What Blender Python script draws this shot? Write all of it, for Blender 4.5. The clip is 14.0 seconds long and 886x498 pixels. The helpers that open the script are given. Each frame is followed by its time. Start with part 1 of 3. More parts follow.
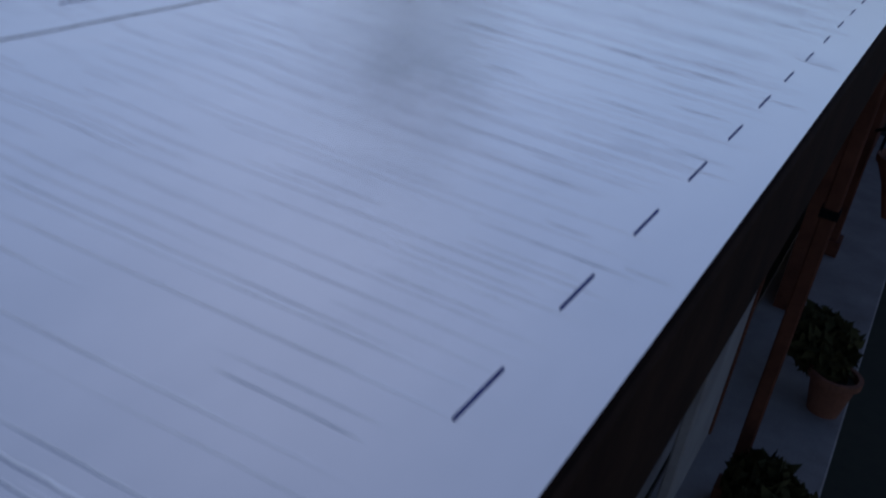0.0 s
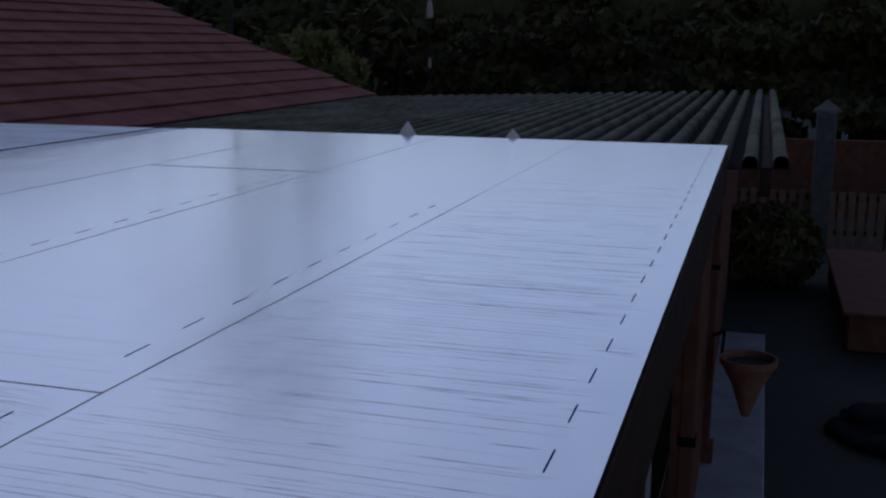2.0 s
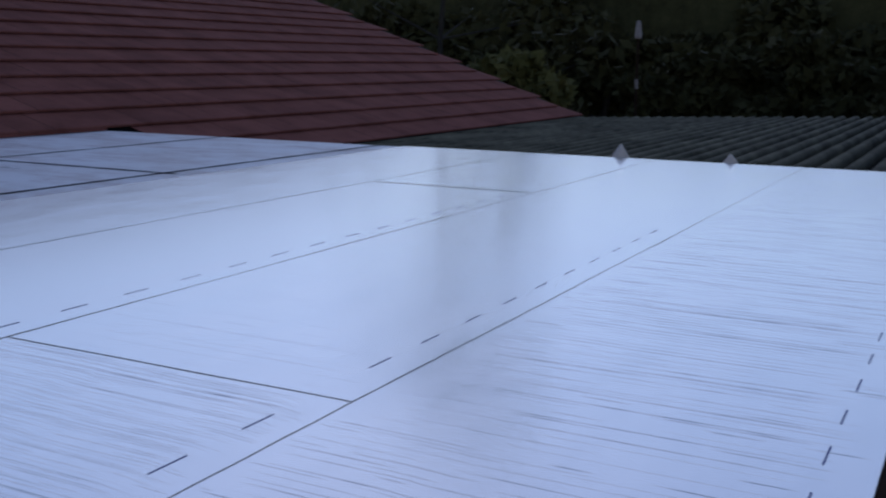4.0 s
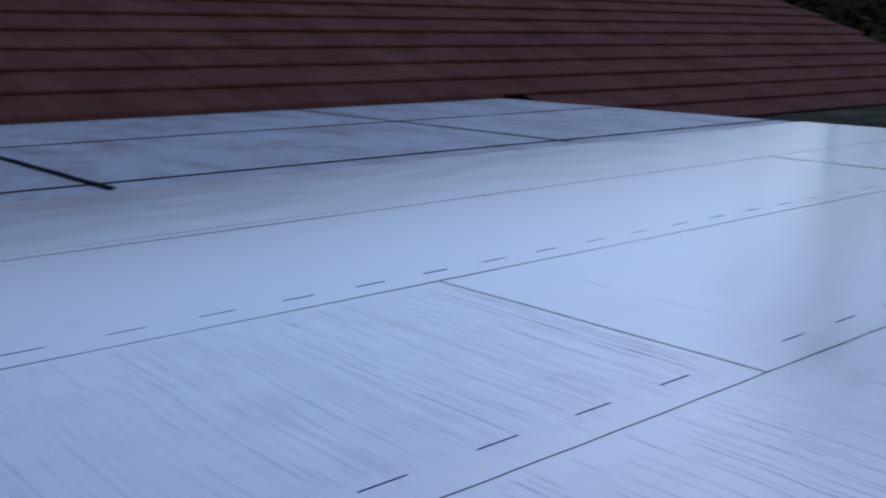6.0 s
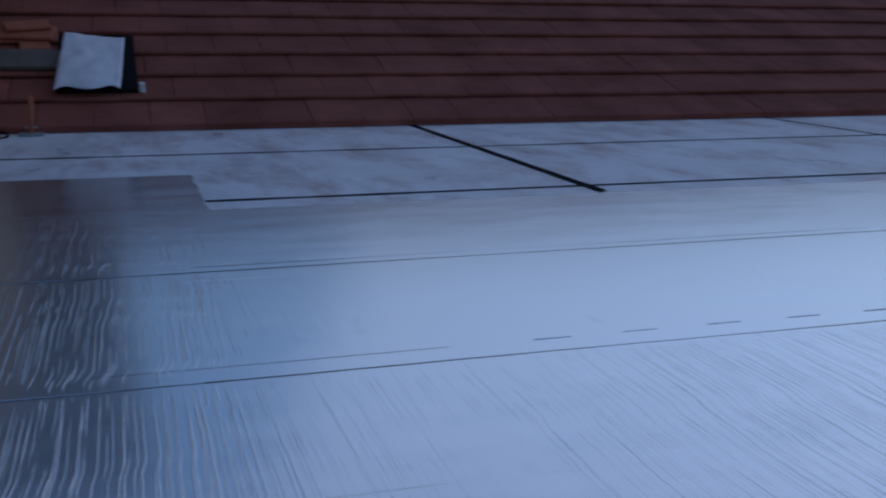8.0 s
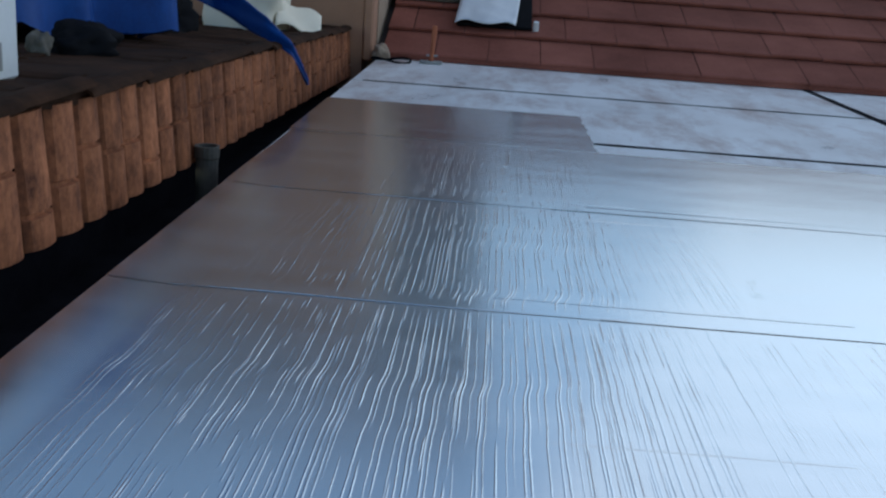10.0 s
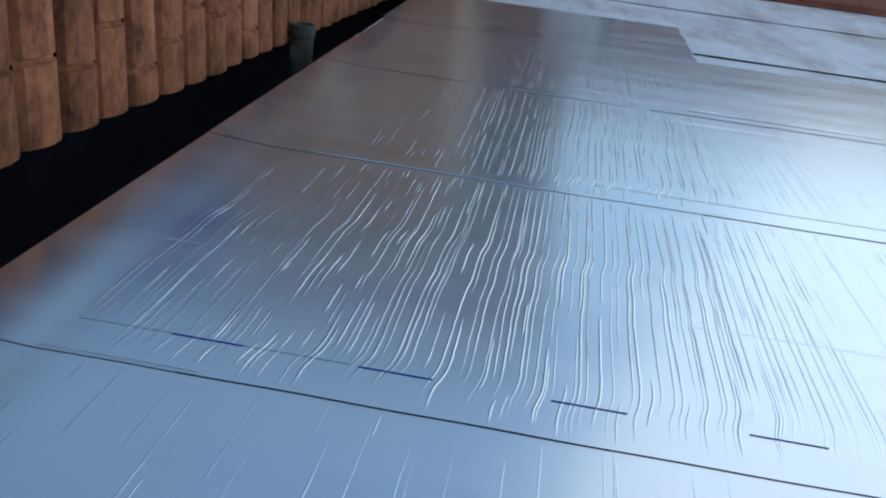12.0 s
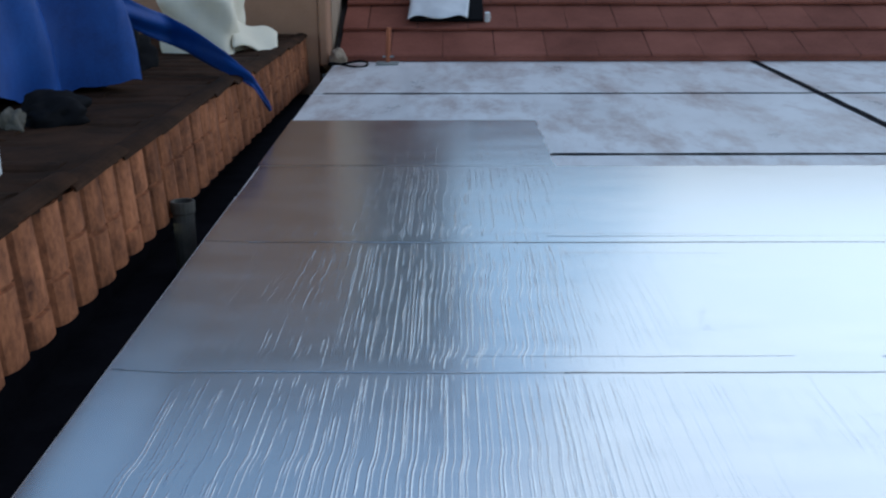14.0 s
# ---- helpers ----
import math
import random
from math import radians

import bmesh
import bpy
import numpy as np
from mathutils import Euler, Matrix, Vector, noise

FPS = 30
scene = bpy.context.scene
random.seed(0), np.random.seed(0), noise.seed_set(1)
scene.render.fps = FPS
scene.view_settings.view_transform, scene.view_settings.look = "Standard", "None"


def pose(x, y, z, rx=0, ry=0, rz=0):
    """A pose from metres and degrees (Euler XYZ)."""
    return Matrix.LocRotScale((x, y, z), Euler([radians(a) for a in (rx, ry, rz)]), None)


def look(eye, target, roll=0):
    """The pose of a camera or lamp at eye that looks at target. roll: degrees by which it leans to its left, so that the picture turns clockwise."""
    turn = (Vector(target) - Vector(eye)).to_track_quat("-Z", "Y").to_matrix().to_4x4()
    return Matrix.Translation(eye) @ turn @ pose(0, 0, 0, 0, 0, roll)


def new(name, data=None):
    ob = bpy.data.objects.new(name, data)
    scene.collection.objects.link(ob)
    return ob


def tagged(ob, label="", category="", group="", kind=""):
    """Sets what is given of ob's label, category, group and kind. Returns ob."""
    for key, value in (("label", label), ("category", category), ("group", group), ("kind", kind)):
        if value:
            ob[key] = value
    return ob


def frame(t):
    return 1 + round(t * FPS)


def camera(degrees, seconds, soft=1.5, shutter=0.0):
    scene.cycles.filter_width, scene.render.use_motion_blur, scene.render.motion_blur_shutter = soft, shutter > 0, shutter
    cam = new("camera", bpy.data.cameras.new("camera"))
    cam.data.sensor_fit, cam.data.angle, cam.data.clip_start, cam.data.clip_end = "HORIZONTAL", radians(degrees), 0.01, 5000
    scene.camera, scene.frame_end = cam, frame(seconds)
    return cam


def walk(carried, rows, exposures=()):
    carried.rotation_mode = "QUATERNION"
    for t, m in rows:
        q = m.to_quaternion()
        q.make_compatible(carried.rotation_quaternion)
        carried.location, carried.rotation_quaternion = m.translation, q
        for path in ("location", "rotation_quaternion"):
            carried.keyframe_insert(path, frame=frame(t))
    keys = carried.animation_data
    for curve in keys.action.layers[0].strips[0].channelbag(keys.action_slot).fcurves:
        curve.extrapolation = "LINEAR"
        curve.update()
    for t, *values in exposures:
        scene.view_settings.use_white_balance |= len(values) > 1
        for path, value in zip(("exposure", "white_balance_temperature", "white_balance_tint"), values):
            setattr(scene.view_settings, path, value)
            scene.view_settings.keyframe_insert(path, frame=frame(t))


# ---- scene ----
cam = camera(46.28, 14.0, soft=2.1, shutter=0.35)
PATH = [
    (0.0, look((1.181, -0.125, 0.421), (2.8353, 0.5778, -0.4551), 10.74)),
    (0.1, look((1.180, -0.118, 0.449), (2.8491, 0.5929, -0.3923), 9.61)),
    (0.2, look((1.182, -0.119, 0.476), (2.8661, 0.6162, -0.3144), 8.02)),
    (0.4, look((1.190, -0.121, 0.510), (2.8842, 0.6589, -0.2127), 4.45)),
    (0.5, look((1.194, -0.123, 0.528), (2.9212, 0.6440, -0.1261), 4.12)),
    (0.6, look((1.177, -0.129, 0.559), (2.9262, 0.6370, -0.0363), 3.45)),
    (0.8, look((1.176, -0.142, 0.571), (2.9457, 0.6378, 0.0629), 2.45)),
    (1.0, look((1.179, -0.149, 0.584), (2.9751, 0.5728, 0.0827), 2.84)),
    (1.5, look((1.194, -0.166, 0.598), (3.0313, 0.4825, 0.1471), 1.09)),
    (2.0, look((1.204, -0.184, 0.600), (3.0796, 0.3886, 0.2073), 0.27)),
    (2.2, look((1.210, -0.185, 0.604), (3.0943, 0.3702, 0.2297), 0.02)),
    (4.5, look((1.128, -0.088, 0.617), (2.7847, 0.9729, 0.2554), 0.94)),
    (5.0, look((1.095, -0.085, 0.627), (2.6623, 1.1013, 0.2592), 1.28)),
    (5.5, look((1.056, -0.083, 0.625), (2.5236, 1.2206, 0.2396), 0.81)),
    (5.8, look((1.052, -0.069, 0.619), (2.4384, 1.3168, 0.2226), -0.00)),
    (6.0, look((1.023, -0.075, 0.612), (2.3245, 1.3850, 0.1930), 0.55)),
    (6.5, look((0.954, -0.084, 0.629), (2.0566, 1.5226, 0.1773), 0.73)),
    (7.0, look((0.899, -0.092, 0.646), (1.8306, 1.6283, 0.2281), 1.07)),
    (7.5, look((0.871, -0.084, 0.645), (1.6437, 1.7142, 0.2349), 1.18)),
    (8.0, look((0.826, -0.086, 0.652), (1.4103, 1.7794, 0.2279), 0.45)),
    (8.5, look((0.783, -0.114, 0.668), (1.1742, 1.8004, 0.2385), 0.19)),
    (9.0, look((0.742, -0.087, 0.663), (0.9421, 1.8568, 0.2380), 0.64)),
    (9.2, look((0.735, -0.083, 0.663), (0.8207, 1.8658, 0.2217), 0.43)),
    (11.5, look((0.655, -0.063, 0.551), (0.5090, 1.8093, -0.1385), 6.67)),
    (12.0, look((0.650, -0.078, 0.547), (0.4841, 1.7886, -0.1508), 7.56)),
    (12.5, look((0.743, -0.081, 0.545), (0.6865, 1.8123, -0.0970), 2.48)),
    (13.0, look((0.703, -0.073, 0.582), (0.5938, 1.8070, -0.0898), 0.57)),
    (13.2, look((0.699, -0.057, 0.628), (0.6345, 1.8194, -0.0626), 1.11)),
    (13.5, look((0.699, -0.103, 0.743), (0.6090, 1.7986, 0.1308), -0.50)),
    (14.0, look((0.708, -0.177, 0.902), (0.7013, 1.7259, 0.2857), -0.12)),
]
EXPOSURES = [
    (0.0, -1.28, 5580, 20), (1.0, -1.3, 5600, 21), (2.0, -1.25, 5650, 24), (4.5, -0.75, 5550, 21), (5.5, -0.75, 5500, 19),
    (6.5, -0.92, 5450, 16), (7.5, -0.95, 5380, 16), (8.2, -0.8, 5450, 13), (9.0, -0.2, 6050, 7), (11.5, 0.52, 6700, 2), (12.5, 0.60, 6700, 2), (14.0, 0.56, 6750, 4),
]
walk(cam, PATH, EXPOSURES)

# ---- sky and sun: a dull, even evening sky ----
world = bpy.data.worlds.new("sky")
scene.world = world
world.use_nodes = True
wn = world.node_tree
sky = wn.nodes.new("ShaderNodeTexSky")
sky.sky_type = "NISHITA"
sky.sun_disc = False
sky.sun_elevation = radians(30)
sky.sun_rotation = radians(58)
sky.air_density, sky.dust_density, sky.ozone_density = 1.0, 0.12, 1.5
wn.nodes["Background"].inputs["Strength"].default_value = 0.12
wn.links.new(sky.outputs["Color"], wn.nodes["Background"].inputs["Color"])
sun_data = bpy.data.lights.new("sun", "SUN")
sun_data.energy, sun_data.angle, sun_data.color = 0.5, radians(90), (1.0, 0.96, 0.92)
sun = new("sun", sun_data)
sun.matrix_world = look((22.0, 13.8, 15.0), (0, 0, 0))


# ---- materials ----
def material(name, rough=0.6, metal=0.0, spec=0.5):
    m = bpy.data.materials.new(name)
    m.use_nodes = True
    b = m.node_tree.nodes["Principled BSDF"]
    b.inputs["Roughness"].default_value = rough
    b.inputs["Metallic"].default_value = metal
    b.inputs["Specular IOR Level"].default_value = spec
    return m, m.node_tree, b


def place(nt, scale=(1, 1, 1)):
    g = nt.nodes.new("ShaderNodeNewGeometry")
    mp = nt.nodes.new("ShaderNodeMapping")
    mp.inputs["Scale"].default_value = scale
    nt.links.new(g.outputs["Position"], mp.inputs["Vector"])
    return mp.outputs["Vector"]


def noise_of(nt, vec, scale, detail=4.0, rough=0.55, warp=0.0):
    n = nt.nodes.new("ShaderNodeTexNoise")
    n.inputs["Scale"].default_value = scale
    n.inputs["Detail"].default_value = detail
    n.inputs["Roughness"].default_value = rough
    n.inputs["Distortion"].default_value = warp
    nt.links.new(vec, n.inputs["Vector"])
    return n.outputs["Fac"]


def ramp(nt, fac, stops):
    r = nt.nodes.new("ShaderNodeValToRGB")
    while len(r.color_ramp.elements) < len(stops):
        r.color_ramp.elements.new(0.5)
    for e, (p, c) in zip(r.color_ramp.elements, stops):
        e.position = p
        e.color = (*c, 1) if len(c) == 3 else c
    nt.links.new(fac, r.inputs["Fac"])
    return r.outputs["Color"]


def grey(v):
    return (v, v, v)


def maths(nt, op, a, b=None, c=None):
    n = nt.nodes.new("ShaderNodeMath")
    n.operation = op
    for i, v in enumerate((a, b, c)):
        if v is None:
            continue
        if isinstance(v, (int, float)):
            n.inputs[i].default_value = v
        else:
            nt.links.new(v, n.inputs[i])
    return n.outputs[0]


def blend(nt, fac, a, b, mode="MIX"):
    n = nt.nodes.new("ShaderNodeMix")
    n.data_type, n.blend_type = "RGBA", mode
    for sock, v in ((n.inputs["Factor"], fac), (n.inputs["A"], a), (n.inputs["B"], b)):
        if isinstance(v, (int, float)):
            sock.default_value = v
        elif isinstance(v, tuple):
            sock.default_value = (*v, 1)
        else:
            nt.links.new(v, sock)
    return n.outputs["Result"]


def bump(nt, bsdf, height, strength, distance):
    b = nt.nodes.new("ShaderNodeBump")
    b.inputs["Strength"].default_value = strength
    b.inputs["Distance"].default_value = distance
    nt.links.new(height, b.inputs["Height"])
    nt.links.new(b.outputs["Normal"], bsdf.inputs["Normal"])


def mottled(name, dark, light, scale=6.0, rough=0.8, grain=60.0, relief=0.003, metal=0.0, spread=0.0, spec=0.5, fine=0.25, stretch=(1, 1, 1)):
    """A dull surface with stains and grain; spread: how far pieces differ from one another."""
    m, nt, b = material(name, rough, metal, spec)
    v = place(nt, stretch)
    big = noise_of(nt, v, scale, 5, 0.6)
    small = noise_of(nt, v, grain, 3, 0.6)
    f = maths(nt, "ADD", maths(nt, "MULTIPLY", big, 1 - fine), maths(nt, "MULTIPLY", small, fine))
    col = ramp(nt, f, [(0.3, dark), (0.7, light)])
    if spread:
        info = nt.nodes.new("ShaderNodeObjectInfo")
        k = maths(nt, "ADD", maths(nt, "MULTIPLY", info.outputs["Random"], spread), 1 - spread / 2)
        hsv = nt.nodes.new("ShaderNodeHueSaturation")
        nt.links.new(col, hsv.inputs["Color"])
        nt.links.new(k, hsv.inputs["Value"])
        col = hsv.outputs["Color"]
    nt.links.new(col, b.inputs["Base Color"])
    bump(nt, b, f, 0.6, relief)
    return m


def make_foil():
    """Aluminium-faced bitumen sheet: bright film, creased across the roll, with dull scuffs."""
    m, nt, b = material("aluminium_foil", 0.2, 1.0)
    v = place(nt)
    # slow waviness of the sheet
    slow = noise_of(nt, place(nt, (1.0, 0.5, 1.0)), 4.0, 2, 0.5)
    fine = noise_of(nt, v, 160.0, 2, 0.5)
    drag = noise_of(nt, place(nt, (42.0, 1.1, 1.0)), 1.0, 2, 0.5)
    height = maths(nt, "ADD", maths(nt, "MULTIPLY", slow, 0.55), maths(nt, "ADD", maths(nt, "MULTIPLY", drag, 0.10), maths(nt, "MULTIPLY", fine, 0.04)))
    bump(nt, b, height, 0.75, 0.0006)
    stain = noise_of(nt, place(nt, (1.0, 3.0, 1.0)), 2.2, 6, 0.62)
    spots = noise_of(nt, place(nt, (1.0, 0.35, 1.0)), 9.0, 5, 0.7)
    col = ramp(nt, stain, [(0.3, (0.76, 0.78, 0.80)), (0.7, (0.86, 0.87, 0.88))])
    col = blend(nt, ramp(nt, spots, [(0.66, grey(0.0)), (0.8, grey(0.45))]), col, (0.42, 0.42, 0.44))
    nt.links.new(col, b.inputs["Base Color"])
    rg = ramp(nt, stain, [(0.3, grey(0.19)), (0.75, grey(0.26))])
    nt.links.new(rg, b.inputs["Roughness"])
    return m


def make_board():
    """White-primed deck board with rusty brown stains and rain marks."""
    m, nt, b = material("primed_board", 0.35)
    v = place(nt)
    st = noise_of(nt, place(nt, (1.0, 0.45, 1.0)), 3.0, 6, 0.68)
    rust = noise_of(nt, place(nt, (1.7, 0.6, 1.0)), 2.1, 8, 0.74, 0.15)
    col = ramp(nt, st, [(0.3, (0.72, 0.71, 0.72)), (0.5, (0.85, 0.84, 0.85)), (0.72, (0.91, 0.90, 0.91))])
    col = blend(nt, ramp(nt, rust, [(0.46, grey(0.0)), (0.67, grey(0.8))]), col, (0.42, 0.29, 0.26))
    nt.links.new(col, b.inputs["Base Color"])
    nt.links.new(ramp(nt, st, [(0.3, grey(0.25)), (0.7, grey(0.5))]), b.inputs["Roughness"])
    bump(nt, b, noise_of(nt, v, 70, 4, 0.6), 0.3, 0.002)
    return m


FOIL = make_foil()
BOARD = make_board()
# bitumen black, also used to colour in the shade under the clay eaves
BITUMEN_AND_SHADE = mottled("bitumen", (0.006, 0.006, 0.010), (0.016, 0.016, 0.022), 9, 0.9, 80, spec=0.04)
INK = mottled("dark_blue_ink", (0.010, 0.026, 0.19), (0.018, 0.042, 0.29), 20, 0.9, 90, 0.0005, spec=0.05)
TIMBER = mottled("dark_timber", (0.022, 0.012, 0.008), (0.066, 0.032, 0.021), 5, 0.85, 50, spec=0.12)
POSTWOOD = mottled("red_brown_timber", (0.085, 0.032, 0.020), (0.18, 0.066, 0.040), 6, 0.8, 50, spec=0.15)
TILE = mottled("red_brown_roof_tile", (0.185, 0.060, 0.043), (0.350, 0.122, 0.088), 2.2, 0.9, 60, 0.003, spread=0.15, spec=0.1)
ORANGE = mottled("orange_clay", (0.30, 0.085, 0.04), (0.46, 0.14, 0.065), 8, 0.85, 60, 0.003)
TILE_GAP = mottled("roof_underlay", (0.012, 0.008, 0.008), (0.03, 0.02, 0.018), 5, 0.9, 50)
CORR = mottled("weathered_sheet", (0.034, 0.030, 0.014), (0.24, 0.205, 0.125), 1.8, 0.85, 40, 0.004, spread=0.2, spec=0.12)
TROUGH = mottled("dark_sheet", (0.010, 0.010, 0.007), (0.030, 0.029, 0.019), 3, 0.95, 40, 0.004, spec=0.05)
CLAY = mottled("clay_pantile", (0.065, 0.026, 0.018), (0.46, 0.170, 0.082), 15, 0.9, 70, 0.007, spread=0.4, spec=0.15, fine=0.32, stretch=(1, 1.2, 0.75))
MOSSY = mottled("mossy_clay", (0.014, 0.008, 0.005), (0.066, 0.030, 0.017), 6, 0.95, 45, 0.006, spread=0.5, spec=0.1)
RENDER = mottled("terracotta_render", (0.36, 0.18, 0.11), (0.49, 0.265, 0.17), 2.2, 0.85, 80, 0.002)
CEMENT = mottled("beige_cement", (0.30, 0.21, 0.15), (0.45, 0.33, 0.24), 3, 0.85, 70, 0.003)
BLUE = mottled("blue_tarpaulin", (0.002, 0.034, 0.18), (0.005, 0.082, 0.36), 5, 0.5, 90, 0.002, spec=0.3)
BLACKBAG = mottled("black_plastic", (0.006, 0.006, 0.008), (0.012, 0.012, 0.014), 5, 0.8, 60, 0.002, spec=0.05)
CLOTH = mottled("off_white_sacking", (0.80, 0.70, 0.56), (0.92, 0.83, 0.68), 6, 0.8, 120, 0.003)
PAPER = mottled("white_sheet", (0.66, 0.67, 0.72), (0.82, 0.83, 0.86), 8, 0.6, 90, 0.002)
PLASTIC = mottled("white_plastic", (0.66, 0.68, 0.70), (0.80, 0.81, 0.82), 5, 0.35, 90, 0.001)
PLANK = mottled("grey_board", (0.08, 0.07, 0.058), (0.16, 0.14, 0.115), 8, 0.8, 70)
LEAD = mottled("dull_lead", (0.045, 0.040, 0.036), (0.11, 0.10, 0.09), 9, 0.7, 70)
STONE = mottled("pale_stone", (0.86, 0.66, 0.52), (0.95, 0.78, 0.64), 14, 0.85, 60, 0.006)
TERRACOTTA = mottled("terracotta_pot", (0.15, 0.055, 0.03), (0.30, 0.115, 0.065), 9, 0.8, 70)
WALLPAINT = mottled("dirty_white_wall", (0.22, 0.19, 0.18), (0.40, 0.36, 0.35), 3, 0.85, 70)
PAVING = mottled("dark_paving", (0.038, 0.033, 0.028), (0.08, 0.068, 0.058), 2, 0.9, 60, spec=0.15)
SOIL = mottled("garden_ground", (0.018, 0.018, 0.012), (0.05, 0.048, 0.03), 0.6, 0.95, 12, 0.02)
LEAF = mottled("dark_foliage", (0.040, 0.034, 0.013), (0.105, 0.092, 0.036), 0.9, 0.8, 5, 0.0, spec=0.1)
OLIVE = mottled("olive_foliage", (0.09, 0.085, 0.022), (0.24, 0.20, 0.07), 1.2, 0.8, 6, 0.0, spec=0.1)
BARK = mottled("bark", (0.02, 0.014, 0.01), (0.06, 0.045, 0.03), 6, 0.9, 40, 0.01)
STEEL = mottled("dull_steel", (0.22, 0.22, 0.22), (0.42, 0.42, 0.41), 10, 0.5, 70, 0.001, metal=0.7)
HOUSEPAINT = mottled("grey_blue_paint", (0.23, 0.26, 0.31), (0.30, 0.335, 0.39), 1.5, 0.8, 40, 0.002)
FENCEWOOD = mottled("brown_fence_wood", (0.12, 0.06, 0.035), (0.26, 0.14, 0.085), 6, 0.8, 50)
LAMPWHITE = mottled("white_enamel", (0.30, 0.23, 0.20), (0.42, 0.32, 0.28), 8, 0.4, 60, 0.001)


# ---- mesh helpers ----
def mesh_of(bm, name, mat):
    me = bpy.data.meshes.new(name)
    bm.to_mesh(me)
    bm.free()
    me.materials.append(mat)
    return me


def part(name, bm, mat, parent, label=""):
    ob = new(name, mesh_of(bm, name, mat))
    ob.parent = parent
    return tagged(ob, label)


def thing(name, bm, mat, label, category, group="", kind=""):
    return tagged(new(name, mesh_of(bm, name, mat)), label, category, group, kind)


def empty(name, at, label, category, group="", kind=""):
    ob = new(name)
    ob.location = at
    return tagged(ob, label, category, group, kind)


def smooth(ob):
    for p in ob.data.polygons:
        p.use_smooth = True
    return ob


def box(bm, x0, x1, y0, y1, z0, z1, bevel=0.0, turn=None):
    r = bmesh.ops.create_cube(bm, size=1.0)
    vs = r["verts"]
    bmesh.ops.scale(bm, vec=(x1 - x0, y1 - y0, z1 - z0), verts=vs)
    bmesh.ops.translate(bm, vec=((x0 + x1) / 2, (y0 + y1) / 2, (z0 + z1) / 2), verts=vs)
    if bevel:
        es = list({e for v in vs for e in v.link_edges})
        bmesh.ops.bevel(bm, geom=es, offset=bevel, segments=1, affect="EDGES")
    if turn is not None:
        bmesh.ops.transform(bm, matrix=turn, verts=bm.verts)
    return bm


def boxed(*a, **k):
    return box(bmesh.new(), *a, **k)


def tube(bm, a, b, ra, rb=None, seg=10, caps=True):
    a, b = Vector(a), Vector(b)
    rb = ra if rb is None else rb
    d = b - a
    m = Matrix.Translation((a + b) / 2) @ d.to_track_quat("Z", "Y").to_matrix().to_4x4()
    bmesh.ops.create_cone(bm, cap_ends=caps, segments=seg, radius1=ra, radius2=rb, depth=d.length, matrix=m)
    return bm


def lathe(profile, seg=28):
    """A round thing from (radius, height) pairs."""
    bm = bmesh.new()
    rings = [[bm.verts.new((r * math.cos(2 * math.pi * i / seg), r * math.sin(2 * math.pi * i / seg), z)) for i in range(seg)] for r, z in profile]
    for lo, hi in zip(rings, rings[1:]):
        for i in range(seg):
            bm.faces.new((lo[i], lo[(i + 1) % seg], hi[(i + 1) % seg], hi[i]))
    return bm


def grid_bm(nx, ny, f):
    """A sheet of nx by ny cells with corners f(u, v)."""
    bm = bmesh.new()
    vs = [[bm.verts.new(f(i / nx, j / ny)) for j in range(ny + 1)] for i in range(nx + 1)]
    for i in range(nx):
        for j in range(ny):
            bm.faces.new((vs[i][j], vs[i + 1][j], vs[i + 1][j + 1], vs[i][j + 1]))
    return bm


def thicken(ob, t, offset=0.0):
    mod = ob.modifiers.new("thickness", "SOLIDIFY")
    mod.thickness, mod.offset = t, offset
    return ob


def leaves(name, mat, blobs, count, size, seed, label, category, kind="", parent=None):
    """Many small leaf clumps spread through uneven blobs (centre, radii)."""
    rng = np.random.default_rng(seed)
    vol = np.array([b[1][0] * b[1][1] * b[1][2] for b in blobs]) ** 0.7
    which = rng.choice(len(blobs), count, p=vol / vol.sum())
    c = np.array([b[0] for b in blobs])[which]
    r = np.array([b[1] for b in blobs])[which]
    d = rng.normal(size=(count, 3))
    d /= np.linalg.norm(d, axis=1)[:, None]
    p = c + d * r * (rng.random(count) ** 0.35)[:, None]
    a = rng.normal(size=(count, 3))
    a /= np.linalg.norm(a, axis=1)[:, None]
    b = np.cross(a, rng.normal(size=(count, 3)))
    b /= np.linalg.norm(b, axis=1)[:, None]
    s = size * (0.5 + rng.random(count))[:, None]
    v = np.stack([p - a * s, p + b * s * 0.5, p + a * s, p - b * s * 0.5], 1).reshape(-1, 3)
    f = np.arange(count * 4).reshape(-1, 4)
    me = bpy.data.meshes.new(name)
    me.from_pydata(v.tolist(), [], f.tolist())
    me.materials.append(mat)
    ob = new(name, me)
    if parent is not None:
        ob.parent = parent
        return tagged(ob, label)
    return tagged(ob, label, category, "", kind)


# ---- plan ----
END = 7.574                     # length of the flat roof along the seams
LAP = (0.0, 0.872, 1.772, 2.658)  # lower edges of the four rolls
TOP = 3.605                     # upper edge of the last roll
JOINT_D, JOINT_E, FOOT = 3.815, 5.261, 6.50
JOINT_X = (2.668, 5.355)
PITCH = radians(20.3)
GROUND = -2.5

